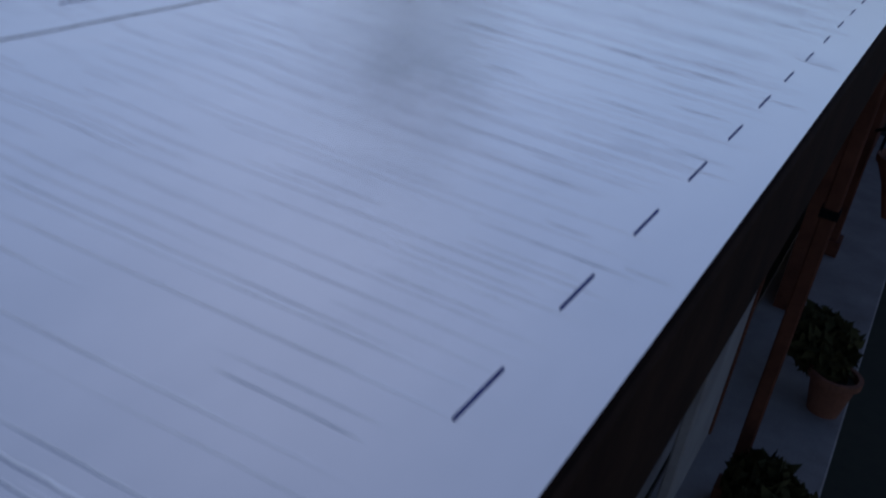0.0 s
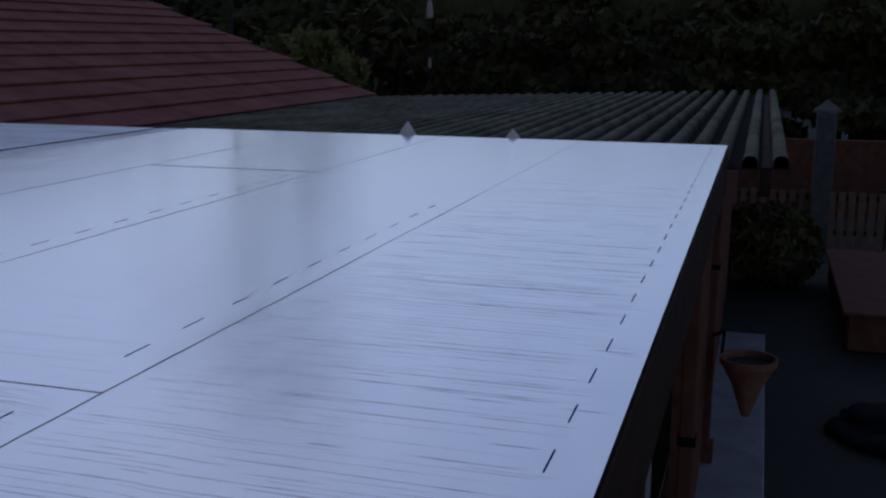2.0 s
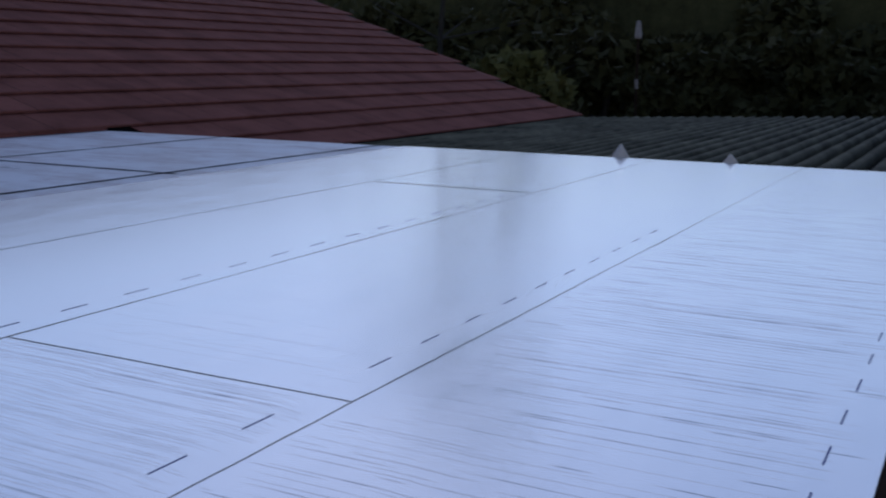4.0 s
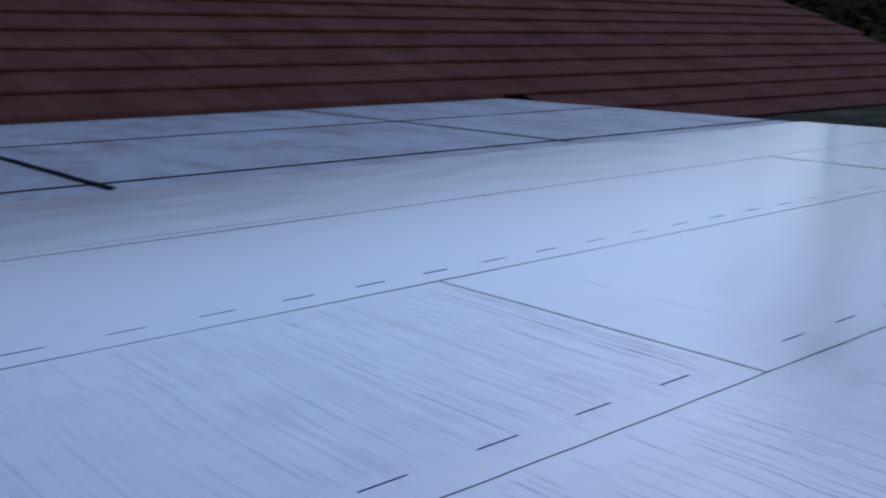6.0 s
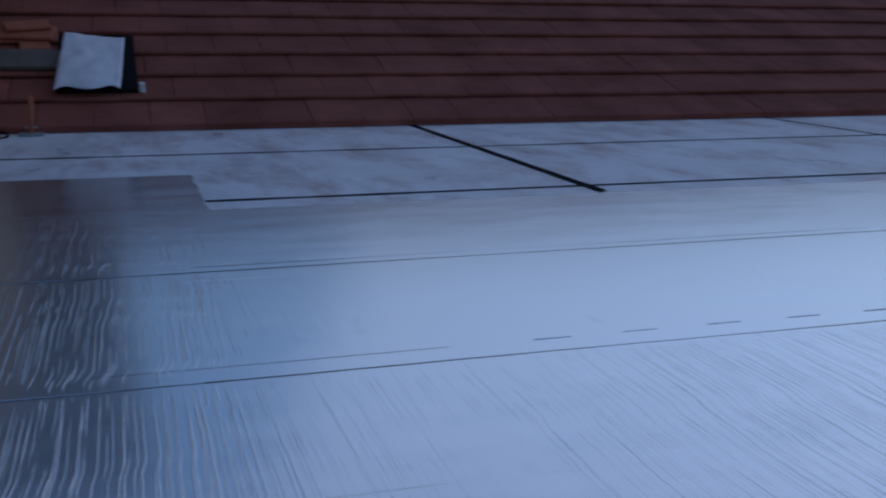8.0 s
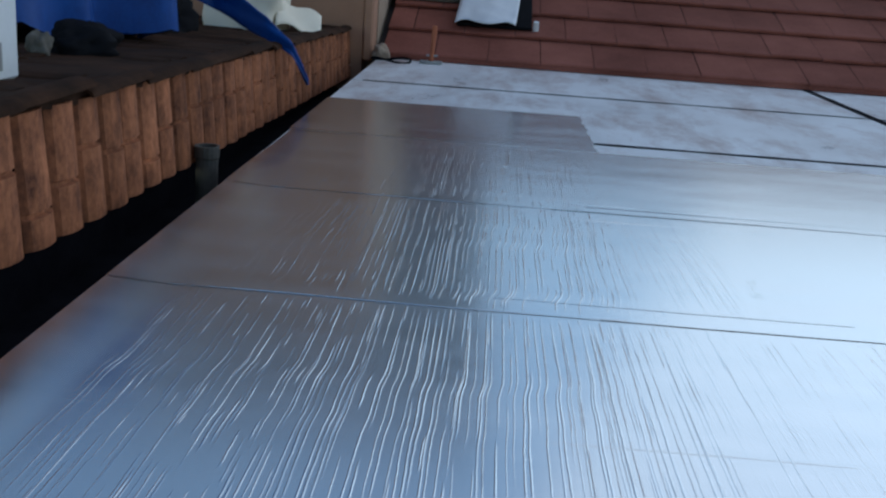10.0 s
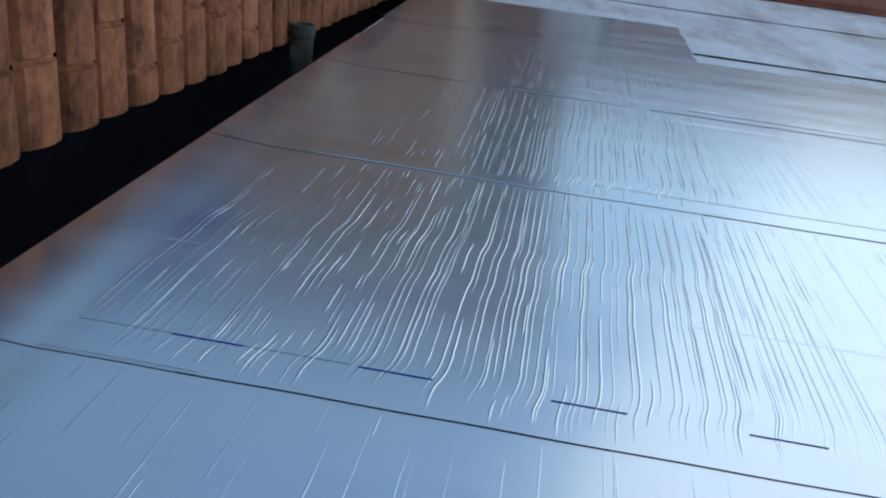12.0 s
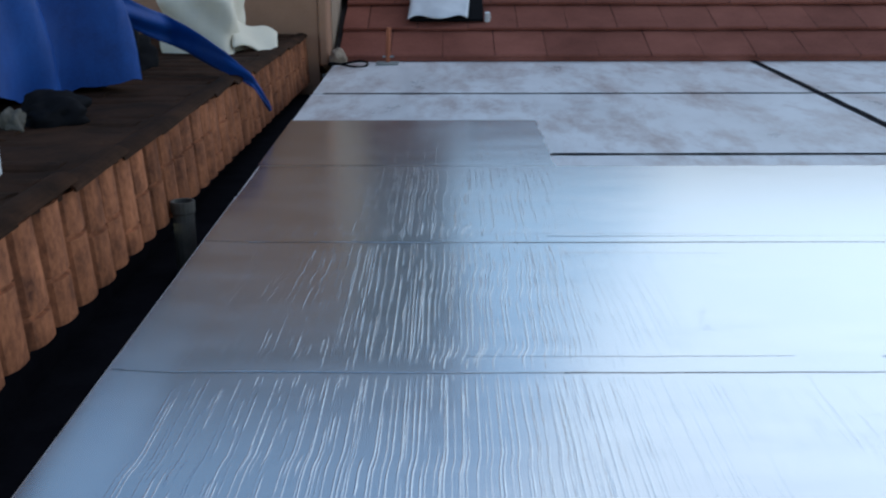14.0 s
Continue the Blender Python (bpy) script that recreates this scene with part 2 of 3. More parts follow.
# ---- ground and the house under the flat roof ----
bm = grid_bm(24, 24, lambda u, v: (-60 + 160 * u, -80 + 160 * v, GROUND - 0.02))
thing("ground", bm, SOIL, "dark garden ground running out to the woods", "ground", kind="structure")
bm = boxed(3.0, 17.5, -6.0, 0.6, GROUND - 0.1, GROUND - 0.06)
thing("pavement", bm, PAVING, "dark grey paved yard beside the house", "pavement", kind="structure")
bm = boxed(3.0, 12.6, -0.36, 0.34, GROUND - 0.059, GROUND, 0.01)
thing("terrace", bm, WALLPAINT, "pale concrete terrace strip along the house wall", "pavement", kind="structure")
bm = boxed(0.02, END - 0.05, 0.35, 0.55, GROUND, -0.32)
thing("wall_south", bm, WALLPAINT, "dirty white house wall under the flat roof", "wall", kind="structure")
bm = boxed(END - 0.25, END - 0.05, 0.56, 6.6, GROUND, -0.32)
thing("wall_east", bm, WALLPAINT, "dirty white end wall under the flat roof", "wall", kind="structure")
bm = boxed(0.0, END - 0.004, 0.03, 6.75, -0.30, -0.024)
deck = thing("roof_deck", bm, TIMBER, "dark timber deck carrying the boards and foil sheets", "roof", kind="structure")

# deck boards, primed white where they are not yet covered
xs = (0.0, JOINT_X[0], JOINT_X[1], END)
ys = (3.2, JOINT_D, JOINT_E, 6.74)
for i in range(3):
    for j in range(3):
        bm = boxed(xs[i] + (0.008 if i else 0), xs[i + 1] - (0.02 if i == 0 else 0.008), ys[j] + 0.009, ys[j + 1] - 0.009, -0.023, -0.001, 0.003)
        part("board", bm, BOARD, deck)
bm = boxed(0.0, END, 0.03, 3.19, -0.023, -0.001)
part("covered_board", bm, BOARD, deck)
# black sealant in the board joints


def sealant(a, b, w, seed):
    a, b = Vector(a), Vector(b)
    side = Vector((-(b - a).y, (b - a).x, 0)).normalized()

    def f(u, v):
        k = w * (0.8 + 0.5 * noise.noise(Vector((u * 25, seed, 0))))
        c = a.lerp(b, u) + side * (v - 0.5) * k + side * 0.003 * noise.noise(Vector((u * 9, seed, 5)))
        return (c.x, c.y, 0.0012 + 0.0008 * (1 - abs(2 * v - 1)))
    part("joint_sealant", grid_bm(70, 2, f), BITUMEN_AND_SHADE, deck, "black joint sealant")


sealant((1.12, JOINT_D, 0), (END, JOINT_D, 0), 0.040, 1)
sealant((0.06, JOINT_E, 0), (END, JOINT_E, 0), 0.036, 2)
sealant((JOINT_X[1], 3.73, 0), (JOINT_X[1], 6.5, 0), 0.042, 3)
# tar tape over the wide joint
bm = grid_bm(40, 1, lambda u, v: (JOINT_X[0] - 0.02 + 0.040 * v + 0.002 * math.sin(40 * u), 3.665 + 2.83 * u, 0.0025))
tape = thicken(part("joint_tape", bm, BITUMEN_AND_SHADE, deck, "black bitumen tape over a joint"), 0.003)
# fascia along the garden side
bm = boxed(0.0, END, -0.006, 0.022, -0.27, -0.014, 0.004)
thing("fascia", bm, TIMBER, "dark brown timber fascia under the roof edge", "fascia", kind="structure")


# ---- foil sheets, lapped upwards ----
spans = {}


def foil_sheet(x0, x1, y0, y1, z0, z1, label, ragged=0.0, group="foil rolls"):
    nx = max(4, int((x1 - x0) * 60))
    ny = max(4, int((y1 - y0) * 16))

    def f(u, v):
        x, y = x0 + (x1 - x0) * u, y0 + (y1 - y0) * v
        if v == 0 and y0 > 0:
            y += 0.0012 * math.sin(5 * x) + 0.0006 * math.sin(31 * x + 1)
        if u == 1 and ragged:
            x += ragged * (noise.noise(Vector((y * 14, 3, 0))) + 0.5 * noise.noise(Vector((y * 50, 7, 0))))
        z = z0 + (z1 - z0) * v + 0.0005 * noise.noise(Vector((x * 1.3, y * 1.1, 5)))
        z += 0.06 * max(0.0, 0.14 - x) * min(1.0, max(0.0, (3.3 - y) / 0.4))
        return (x, y, z)
    ob = thing("foil_sheet", grid_bm(nx, ny, f), FOIL, label, "roofing sheet", group)
    smooth(ob)
    spans[ob.name] = (y0, y1, z0, z1)
    return ob


def dashes(sheet, x0, x1, y, z, period, phase, length, width):
    bm0 = boxed(-length / 2, length / 2, -width / 2, width / 2, 0, 0.0012)
    me = mesh_of(bm0, "printed_dash", INK)
    x = phase
    while x > x0 + period:
        x -= period
    while x < x1 - length:
        if x > x0 + length:
            ob = new("printed_dash", me)
            ob.parent = sheet
            ob.location = (x, y + 0.001 * math.sin(7 * x), z)
        x += period


def lap_edge(sheet, x0, x1, y, z, broken=0.35, width=0.0035, thin=0.0):
    """The dark cut edge of a lapped roll, wider and narrower along its run."""
    n = int((x1 - x0) * 30)

    def f(u, v):
        x = x0 + (x1 - x0) * u
        w = width * max(0.0, 0.10 + broken * 2.2 * max(0.0, noise.noise(Vector((x * 2.3, y * 5, 1)))) + 0.25 * noise.noise(Vector((x * 11, y, 9))) - thin * max(0.0, x - 3.2))
        yy = y + 0.0012 * math.sin(5 * x) + 0.0006 * math.sin(31 * x + 1)
        return (x, yy + 0.0003 - (w + 0.0003) * (1 - v), z - 0.0007 * (1 - v))
    part("cut_edge", grid_bm(n, 1, f), BITUMEN_AND_SHADE, sheet, "black bitumen cut edge")


one = foil_sheet(0.012, END, 0.0, 0.96, 0.0036, 0.0034, "bright creased aluminium-faced roofing sheet along the garden edge")
two_a = foil_sheet(0.012, 2.657, LAP[1], 1.86, 0.0043, 0.0035, "creased aluminium-faced roofing sheet, cut short at a butt joint")
two_b = foil_sheet(2.661, END, LAP[1], 1.86, 0.0043, 0.0035, "smooth aluminium-faced roofing sheet, lapped over the lower one")
three_a = foil_sheet(0.012, 5.60, LAP[2], 2.745, 0.0043, 0.0035, "aluminium-faced roofing sheet, lapped over the lower one")
three_b = foil_sheet(5.604, END, LAP[2], 2.745, 0.0043, 0.0035, "short end length of aluminium-faced roofing sheet")
four = foil_sheet(0.012, END, LAP[3], TOP, 0.0043, 0.0035, "aluminium-faced roofing sheet, last one before bare boards")
patch = foil_sheet(0, 1.115, TOP + 0.004, 4.505, 0.0035, 0.0035, "grey foil offcut with a ragged end on bare boards", 0.012)
dashes(one, 0, END, 0.081, 0.0031, 0.2055, 2.604, 0.085, 0.0030)
dashes(two_a, 0.1, 2.657, 0.956, 0.0038, 0.2190, 0.304, 0.085, 0.0021)
dashes(two_b, 2.661, 5.0, 0.956, 0.0038, 0.2120, 2.894, 0.085, 0.0021)
dashes(three_a, 1.4, 5.6, 1.853, 0.0038, 0.2080, 1.677, 0.085, 0.0018)
lap_edge(two_a, 0.30, 2.657, LAP[1], 0.0046, 1.0, 0.0009)
lap_edge(two_b, 2.661, 5.2, LAP[1], 0.0046, 1.5, 0.0016, 0.5)
lap_edge(three_a, 0.95, 5.6, LAP[2], 0.0046, 0.9, 0.0018)
lap_edge(three_b, 5.604, END, LAP[2], 0.0046, 0.9, 0.0018)
lap_edge(four, 0.90, END, LAP[3], 0.0046, 0.9, 0.0012)
bm = grid_bm(20, 1, lambda u, v: (2.6572 + 0.0035 * v + 0.001 * math.sin(12 * u), LAP[1] + 0.9 * u, 0.0047 - 0.0007 * u))
part("cut_edge", bm, BITUMEN_AND_SHADE, two_a, "black bitumen cut edge")
bm = grid_bm(20, 1, lambda u, v: (5.596 + 0.014 * v, LAP[2] + 0.02 + 0.85 * u, 0.0047 - 0.0007 * u))
part("cut_edge", bm, BITUMEN_AND_SHADE, three_a, "black bitumen cut edge")


def creases(sheet, x0, x1, y0, y1, seed, spacing, strength, kinks=(), broken=0.5):
    """Thin pressed ridges that wander across the roll, bend together at kinks and break off here and there."""
    r = random.Random(seed)
    ya, yb, za, zb = spans[sheet.name]
    verts, faces = [], []
    x = x0 + 0.03
    while x < x1 - 0.02:
        amp = strength(x)
        y = y0 + 0.004 + r.random() ** 2 * 0.12
        lean = r.gauss(0, 0.005)
        while y < y1 - 0.03 and amp > 0.04:
            short = r.random() < (0.85 if x < 0.45 else broken)
            end = min(y1 - 0.004, y + (r.uniform(0.05, 0.22) if short else r.uniform(0.25, 1.0)))
            n = max(4, int((end - y) / 0.011))
            half = r.uniform(0.0011, 0.0022) * (0.7 + 0.3 * amp)
            high = amp * r.uniform(0.00036, 0.00086)
            base = len(verts)
            for i in range(n + 1):
                t = i / n
                yy = y + (end - y) * t
                cx = x + lean * (yy - y0) + 0.002 * noise.noise(Vector((x * 2.1, yy * 1.3, 3))) + 0.0004 * noise.noise(Vector((x * 33, yy * 17, seed))) + 0.0008 * noise.noise(Vector((x * 70, yy * 48, 1)))
                for yk, push in kinks:
                    d = (yy - yk - 0.05 * noise.noise(Vector((x * 2.7, yk, 8)))) / 0.028
                    cx += push * (0.4 + noise.noise(Vector((x * 3, yk, 5)))) * math.tanh(d)
                k = min(1.0, 5 * t, 5 * (1 - t)) * (0.85 + 0.5 * noise.noise(Vector((x * 40, yy * 14, 6))))
                zz = za + (zb - za) * (yy - ya) / (yb - ya) + 0.0005 * noise.noise(Vector((cx * 1.3, yy * 1.1, 5)))
                for o, h in ((-1.0, -0.00005), (-0.5, 0.6), (0.0, 1.0), (0.5, 0.6), (1.0, -0.00005)):
                    verts.append((cx + o * half, yy, zz + (h * high * k if h > 0 else h)))
            for i in range(n):
                for q in range(4):
                    a = base + i * 5 + q
                    faces.append((a, a + 1, a + 6, a + 5))
            y = end + (r.uniform(0.03, 0.22) if short else r.uniform(0.01, 0.08))
        x += spacing * r.choice((0.35, 0.6, 0.9, 1.1, 1.5)) * (1.15 if amp < 0.5 else 1.0)
    me = bpy.data.meshes.new("creases")
    me.from_pydata(verts, [], faces)
    me.materials.append(FOIL)
    ob = smooth(new("creases", me))
    ob.parent = sheet
    tagged(ob, "", "", "", "stuff")


def fade(*stops):
    """A value that runs straight from stop to stop along x."""
    def f(x):
        for (xa, va), (xb, vb) in zip(stops, stops[1:]):
            if x < xb:
                return va + (vb - va) * max(0.0, x - xa) / (xb - xa)
        return stops[-1][1]
    return f


creases(one, 0.12, END, 0.01, 0.868, 1, 0.027, fade((0, 0.35), (0.9, 0.55), (1.4, 1.1), (3.5, 1.0), (6.5, 0.4)), ((0.60, 0.006),), 0.4)
creases(two_a, 0.12, 2.65, LAP[1] + 0.002, 1.768, 2, 0.0100, fade((0, 0.4), (0.35, 0.8), (0.5, 1.0), (0.95, 0.9), (1.12, 0.4), (1.4, 0.4), (1.9, 0.8), (2.6, 0.85)), ((0.955, 0.013), (1.235, 0.004), (1.40, 0.008)), 0.28)
creases(two_b, 2.67, END, LAP[1] + 0.002, 1.768, 3, 0.035, fade((2.6, 0.5), (5.0, 0.25), (6.0, 0.0)), (), 0.7)
creases(three_a, 0.12, 5.5, LAP[2] + 0.002, 2.655, 4, 0.0105, fade((0, 0.2), (0.35, 0.5), (0.55, 1.0), (0.9, 0.9), (1.1, 0.4), (1.35, 0.12), (1.8, 0.0)), ((1.86, 0.010), (2.25, 0.006), (2.40, 0.006)), 0.42)
creases(four, 0.12, 3.0, LAP[3] + 0.002, TOP, 5, 0.013, fade((0, 0.1), (0.5, 0.5), (0.75, 1.0), (1.0, 0.8), (1.2, 0.15), (1.6, 0.0)), ((2.80, 0.010), (3.2, 0.008)), 0.6)
creases(patch, 0.3, 1.09, TOP + 0.02, 4.49, 6, 0.04, fade((0.3, 0.3), (1.1, 0.9)), ((3.9, 0.012),), 0.7)


def fold(sheet, x0, x1, y, z):
    """A low pressed fold running along the roll."""
    n = 40

    def f(u, v):
        x = x0 + (x1 - x0) * u
        k = max(0.0, noise.noise(Vector((x * 6, y * 3, 4))) + 0.35)
        return (x, y + 0.006 * (v - 0.5) + 0.004 * math.sin(7 * x), z + 0.0016 * k * (1 - abs(2 * v - 1)))
    smooth(part("fold", grid_bm(n, 4, f), FOIL, sheet))


fold(two_a, 0.14, 1.5, 1.235, 0.0038)
fold(two_a, 0.14, 0.32, LAP[1] + 0.003, 0.0044)
fold(three_a, 0.14, 1.0, LAP[2] + 0.003, 0.0044)
fold(four, 0.02, 0.95, LAP[3] + 0.003, 0.0044)
lap_edge(two_a, 0.15, 0.47, 0.956, 0.0047, 1.0, 0.0016)
lap_edge(three_a, 0.75, 1.45, 1.853, 0.0046, 1.2, 0.0010)
lap_edge(four, 1.0, 3.2, 2.716, 0.0046, 0.8, 0.0009)
fold(four, 0.6, 1.6, 2.74, 0.0041)
fold(three_a, 0.9, 1.5, 2.56, 0.0034)

# ---- tiled roof above the boards ----
COURSE, TILE_W = 0.389, 0.333
CY, SZ = math.cos(PITCH), math.sin(PITCH)


def slope(x, s, h=0.0):
    """A point s up the tiled slope from its foot, h above it."""
    return (x, FOOT + s * CY - h * SZ, s * SZ + h * CY)


def tile_mesh():
    """One flat interlocking tile: thick rounded nose, side rib and a slight dish."""
    bm = bmesh.new()
    w, l = TILE_W - 0.0035, COURSE + 0.05
    prof = [(0.03, 0.021), (0.002, 0.021), (0.0, 0.036), (0.010, 0.043), (l, 0.010)]
    cols = [(0.0, -0.001), (0.006, 0.0), (w * 0.5, 0.002), (w - 0.006, 0.0), (w, -0.001)]
    rows = [[bm.verts.new((x, s, h + (dh if k else 0))) for x, dh in cols] for k, (s, h) in enumerate(prof)]
    for a, b in zip(rows, rows[1:]):
        for i in range(len(cols) - 1):
            bm.faces.new((a[i], a[i + 1], b[i + 1], b[i]))
    me = bpy.data.meshes.new("tile")
    bm.to_mesh(me)
    bm.free()
    me.materials.append(TILE)
    return me


bm = grid_bm(2, 2, lambda u, v: slope(-0.02 + 17.1 * u, -0.95 + 6.6 * v, -0.012))
roof = thicken(thing("tiled_roof", bm, TILE_GAP, "red-brown tiled roof slope rising from the bare boards", "roof", kind="structure"), 0.02, -1)
bm = grid_bm(2, 2, lambda u, v: (-4.0 + 21.0 * u, FOOT + 5.6 * CY + 6 * v, 5.6 * SZ - 2.2 * v))
part("far_slope", bm, TILE, roof)
bm = boxed(0.0, END, FOOT - 0.004, FOOT + 0.035, 0.0, 0.026, 0.004)
part("eaves_fillet", bm, TILE, roof, "red-brown mortar fillet at the foot of the tiles")
tile = tile_mesh()
tilt = Matrix.Rotation(PITCH, 4, "X")
rng = random.Random(4)
far_v, far_f = [], []
for k in range(-2, 14):
    for i in range(51):
        x = 0.02 + i * TILE_W + (TILE_W * 0.5 if k % 2 else 0.0)
        if k % 2 and i == 0 and k > 0:
            ob = new("tile", tile)
            ob.parent = roof
            ob.matrix_local = Matrix.Translation(slope(0.02, k * COURSE, 0.001)) @ tilt @ Matrix.Diagonal((0.49, 1, 1, 1))
        if k < 0 and x < END + 0.05:
            continue
        if x > 16.75:
            continue
        m = Matrix.Translation(slope(x, k * COURSE + rng.uniform(-0.004, 0.004), rng.uniform(0, 0.003))) @ tilt @ Matrix.Rotation(rng.uniform(-0.006, 0.006), 4, "Z")
        if 0 <= k < 9 and x < 11.2:
            ob = new("tile", tile)
            ob.parent = roof
            ob.matrix_local = m
        else:
            base = len(far_v)
            far_v += [tuple(m @ v.co) for v in tile.vertices]
            far_f += [tuple(base + q for q in p.vertices) for p in tile.polygons]
me = bpy.data.meshes.new("far_tiles")
me.from_pydata(far_v, [], far_f)
me.materials.append(TILE)
ob = new("far_tiles", me)
ob.parent = roof
tagged(ob, "", "", "", "stuff")

# ---- ribbed roof beyond the far end ----
CORR_END, PERIOD = 16.9, 0.177
corr = empty("ribbed_roof", (7.65, -0.3, -0.1), "weathered grey-green ribbed sheet roof, level with the foil roof", "roof", kind="structure")
corr_inv = Matrix.Translation(corr.location).inverted()


def rib_mesh(seed):
    """One raised rounded rib of the sheet, flattish on top and hollow below, with a worn wavering line."""
    def f(u, v):
        x = 7.60 + (CORR_END - 7.60) * u
        a = math.pi * v
        y = -0.046 * math.copysign(abs(math.cos(a)) ** 0.75, math.cos(a)) + 0.006 * noise.noise(Vector((x * 0.8, seed, 2)))
        z = 0.078 * math.sin(a) ** 0.6 if 0 < v < 1 else 0.0
        return (x, y, z + 0.004 * noise.noise(Vector((x, seed, 4))))
    return mesh_of(grid_bm(14, 8, f), "rib", CORR)


ribs = [rib_mesh(q) for q in (1.0, 5.0, 9.0)]
for k in range(6):
    y0 = -0.36 + k * PERIOD * 6
    # flat sheet between the ribs, coloured much darker than they are
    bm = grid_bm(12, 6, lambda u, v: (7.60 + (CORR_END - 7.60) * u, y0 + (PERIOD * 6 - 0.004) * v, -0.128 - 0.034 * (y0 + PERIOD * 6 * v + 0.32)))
    thicken(part("sheet", bm, TROUGH, corr, "dark bottom of the ribbed sheet"), 0.007).matrix_parent_inverse = corr_inv
    for q in range(6):
        y = y0 + 0.05 + q * PERIOD
        ob = smooth(new("rib", ribs[(k + q) % 3]))
        ob.parent = corr
        ob.matrix_parent_inverse = corr_inv
        ob.location = (rng.uniform(-0.02, 0.0), y, -0.1255 - 0.034 * (y + 0.32))
bm = boxed(7.62, 16.8, -0.26, -0.20, -0.30, -0.125, 0.004)
thing("eaves_beam", bm, TIMBER, "dark timber beam under the ribbed sheets", "beam", kind="structure")
bm = boxed(7.62, 16.8, 0.10, 0.25, GROUND, -0.17)
thing("wall_outhouse", bm, POSTWOOD, "dark brown boarded wall under the ribbed roof", "wall", kind="structure")

# ---- neighbour's clay roof along the end of the flat roof ----
EAVE_X, EAVE_Z, RIDGE_X, RIDGE_Z = -0.185, 0.000, -0.205, 0.280
FALL = 0.030


def surf(y):
    """Height of the flat mossy top, which falls away along the eaves."""
    return RIDGE_Z - FALL * (y - 2.4)


PAN = 0.14
clay = empty("clay_roof", (-0.3, 3.0, 0.1), "old clay pantile eaves with a mossy dark top, overhanging the foil roof", "roof", kind="structure")
clay_inv = Matrix.Translation(clay.location).inverted()


def clay_part(name, bm, mat, label=""):
    ob = part(name, bm, mat, clay, label)
    ob.matrix_parent_inverse = clay_inv
    return ob


def barrel(length, width, rise, thick, seg=7, joint=0.0, taper=0.1):
    """A half-round clay piece lying along +x, with real thickness and, where given, a sunk joint across it."""
    bm = bmesh.new()
    rings = []
    stops = [(0.0, 1.0), (length * 0.5, 1 - taper / 2), (length, 1 - taper)]
    if joint:
        stops = [(0.0, 0.97), (0.008, 1.0), (joint - 0.007, 1.0), (joint - 0.004, 0.62), (joint + 0.004, 0.62), (joint + 0.007, 0.98), (length, 0.98)]
    for x, k in stops:
        outer, inner = [], []
        for i in range(seg + 1):
            a = math.pi * i / seg
            outer.append(bm.verts.new((x, -math.cos(a) * width / 2, math.sin(a) * rise * k)) if joint else bm.verts.new((x, -math.cos(a) * width / 2 * k, math.sin(a) * rise * k)))
            inner.append(bm.verts.new((x, -math.cos(a) * (width / 2 - thick) * k, math.sin(a) * (rise - thick) * k)))
        rings.append((outer, inner))
    for (o0, i0), (o1, i1) in zip(rings, rings[1:]):
        for i in range(seg):
            bm.faces.new((o0[i], o0[i + 1], o1[i + 1], o1[i]))
            bm.faces.new((i0[i + 1], i0[i], i1[i], i1[i + 1]))
    for o, n in (rings[0], rings[-1]):
        for i in range(seg):
            bm.faces.new((o[i], o[i + 1], n[i + 1], n[i]))
    bmesh.ops.recalc_face_normals(bm, faces=bm.faces)
    return bm


run = math.hypot(RIDGE_X - EAVE_X, RIDGE_Z - EAVE_Z)
rise_dir = Vector((RIDGE_X - EAVE_X, 0, RIDGE_Z - EAVE_Z)).normalized()
side = Vector((0, 1, 0))
up = rise_dir.cross(side)
if up.z < 0:
    up, side = -up, -side
lie = Matrix((rise_dir, side, up)).transposed().to_4x4()
covers = [mesh_of(barrel(run - 0.005, 0.122, 0.030, 0.010, 6, q), "ribbed_tile", CLAY) for q in (0.07, 0.11, 0.14, 0.17)]
for k in range(42):
    y = 0.66 + k * PAN
    at = Vector((EAVE_X, y + rng.uniform(-0.004, 0.004), EAVE_Z - FALL * (y - 2.4))) + rise_dir * rng.uniform(-0.003, 0.003) + up * rng.uniform(-0.002, 0.005)
    ob = new("ribbed_tile", rng.choice(covers))
    ob.parent = clay
    ob.matrix_parent_inverse = clay_inv
    ob.matrix_basis = Matrix.Translation(at) @ lie @ Matrix.Rotation(rng.uniform(-0.025, 0.025), 4, "Z")
# bedding under the tiles, then the flatter mossy top
bm = grid_bm(2, 30, lambda u, v: (EAVE_X - 0.014 + (RIDGE_X - EAVE_X) * u, 0.6 + 5.85 * v, EAVE_Z - 0.008 - FALL * (0.6 + 5.85 * v - 2.4) + (RIDGE_Z - EAVE_Z) * u))
thicken(clay_part("bedding", bm, MOSSY), 0.02)


def mossy(u, v):
    x, y = RIDGE_X + 0.02 - 2.4 * u, 0.6 + 5.84 * v
    z = surf(y) - 0.012
    z += 0.012 * noise.noise(Vector((x * 5, y * 4, 1)))
    return (x, y, z)


smooth(thicken(clay_part("mossy_top", grid_bm(42, 120, mossy), MOSSY, "dark mossy weathered clay tiles"), 0.03, -1))
ridge = mesh_of(barrel(0.42, 0.085, 0.022, 0.008), "edge_tile", MOSSY)
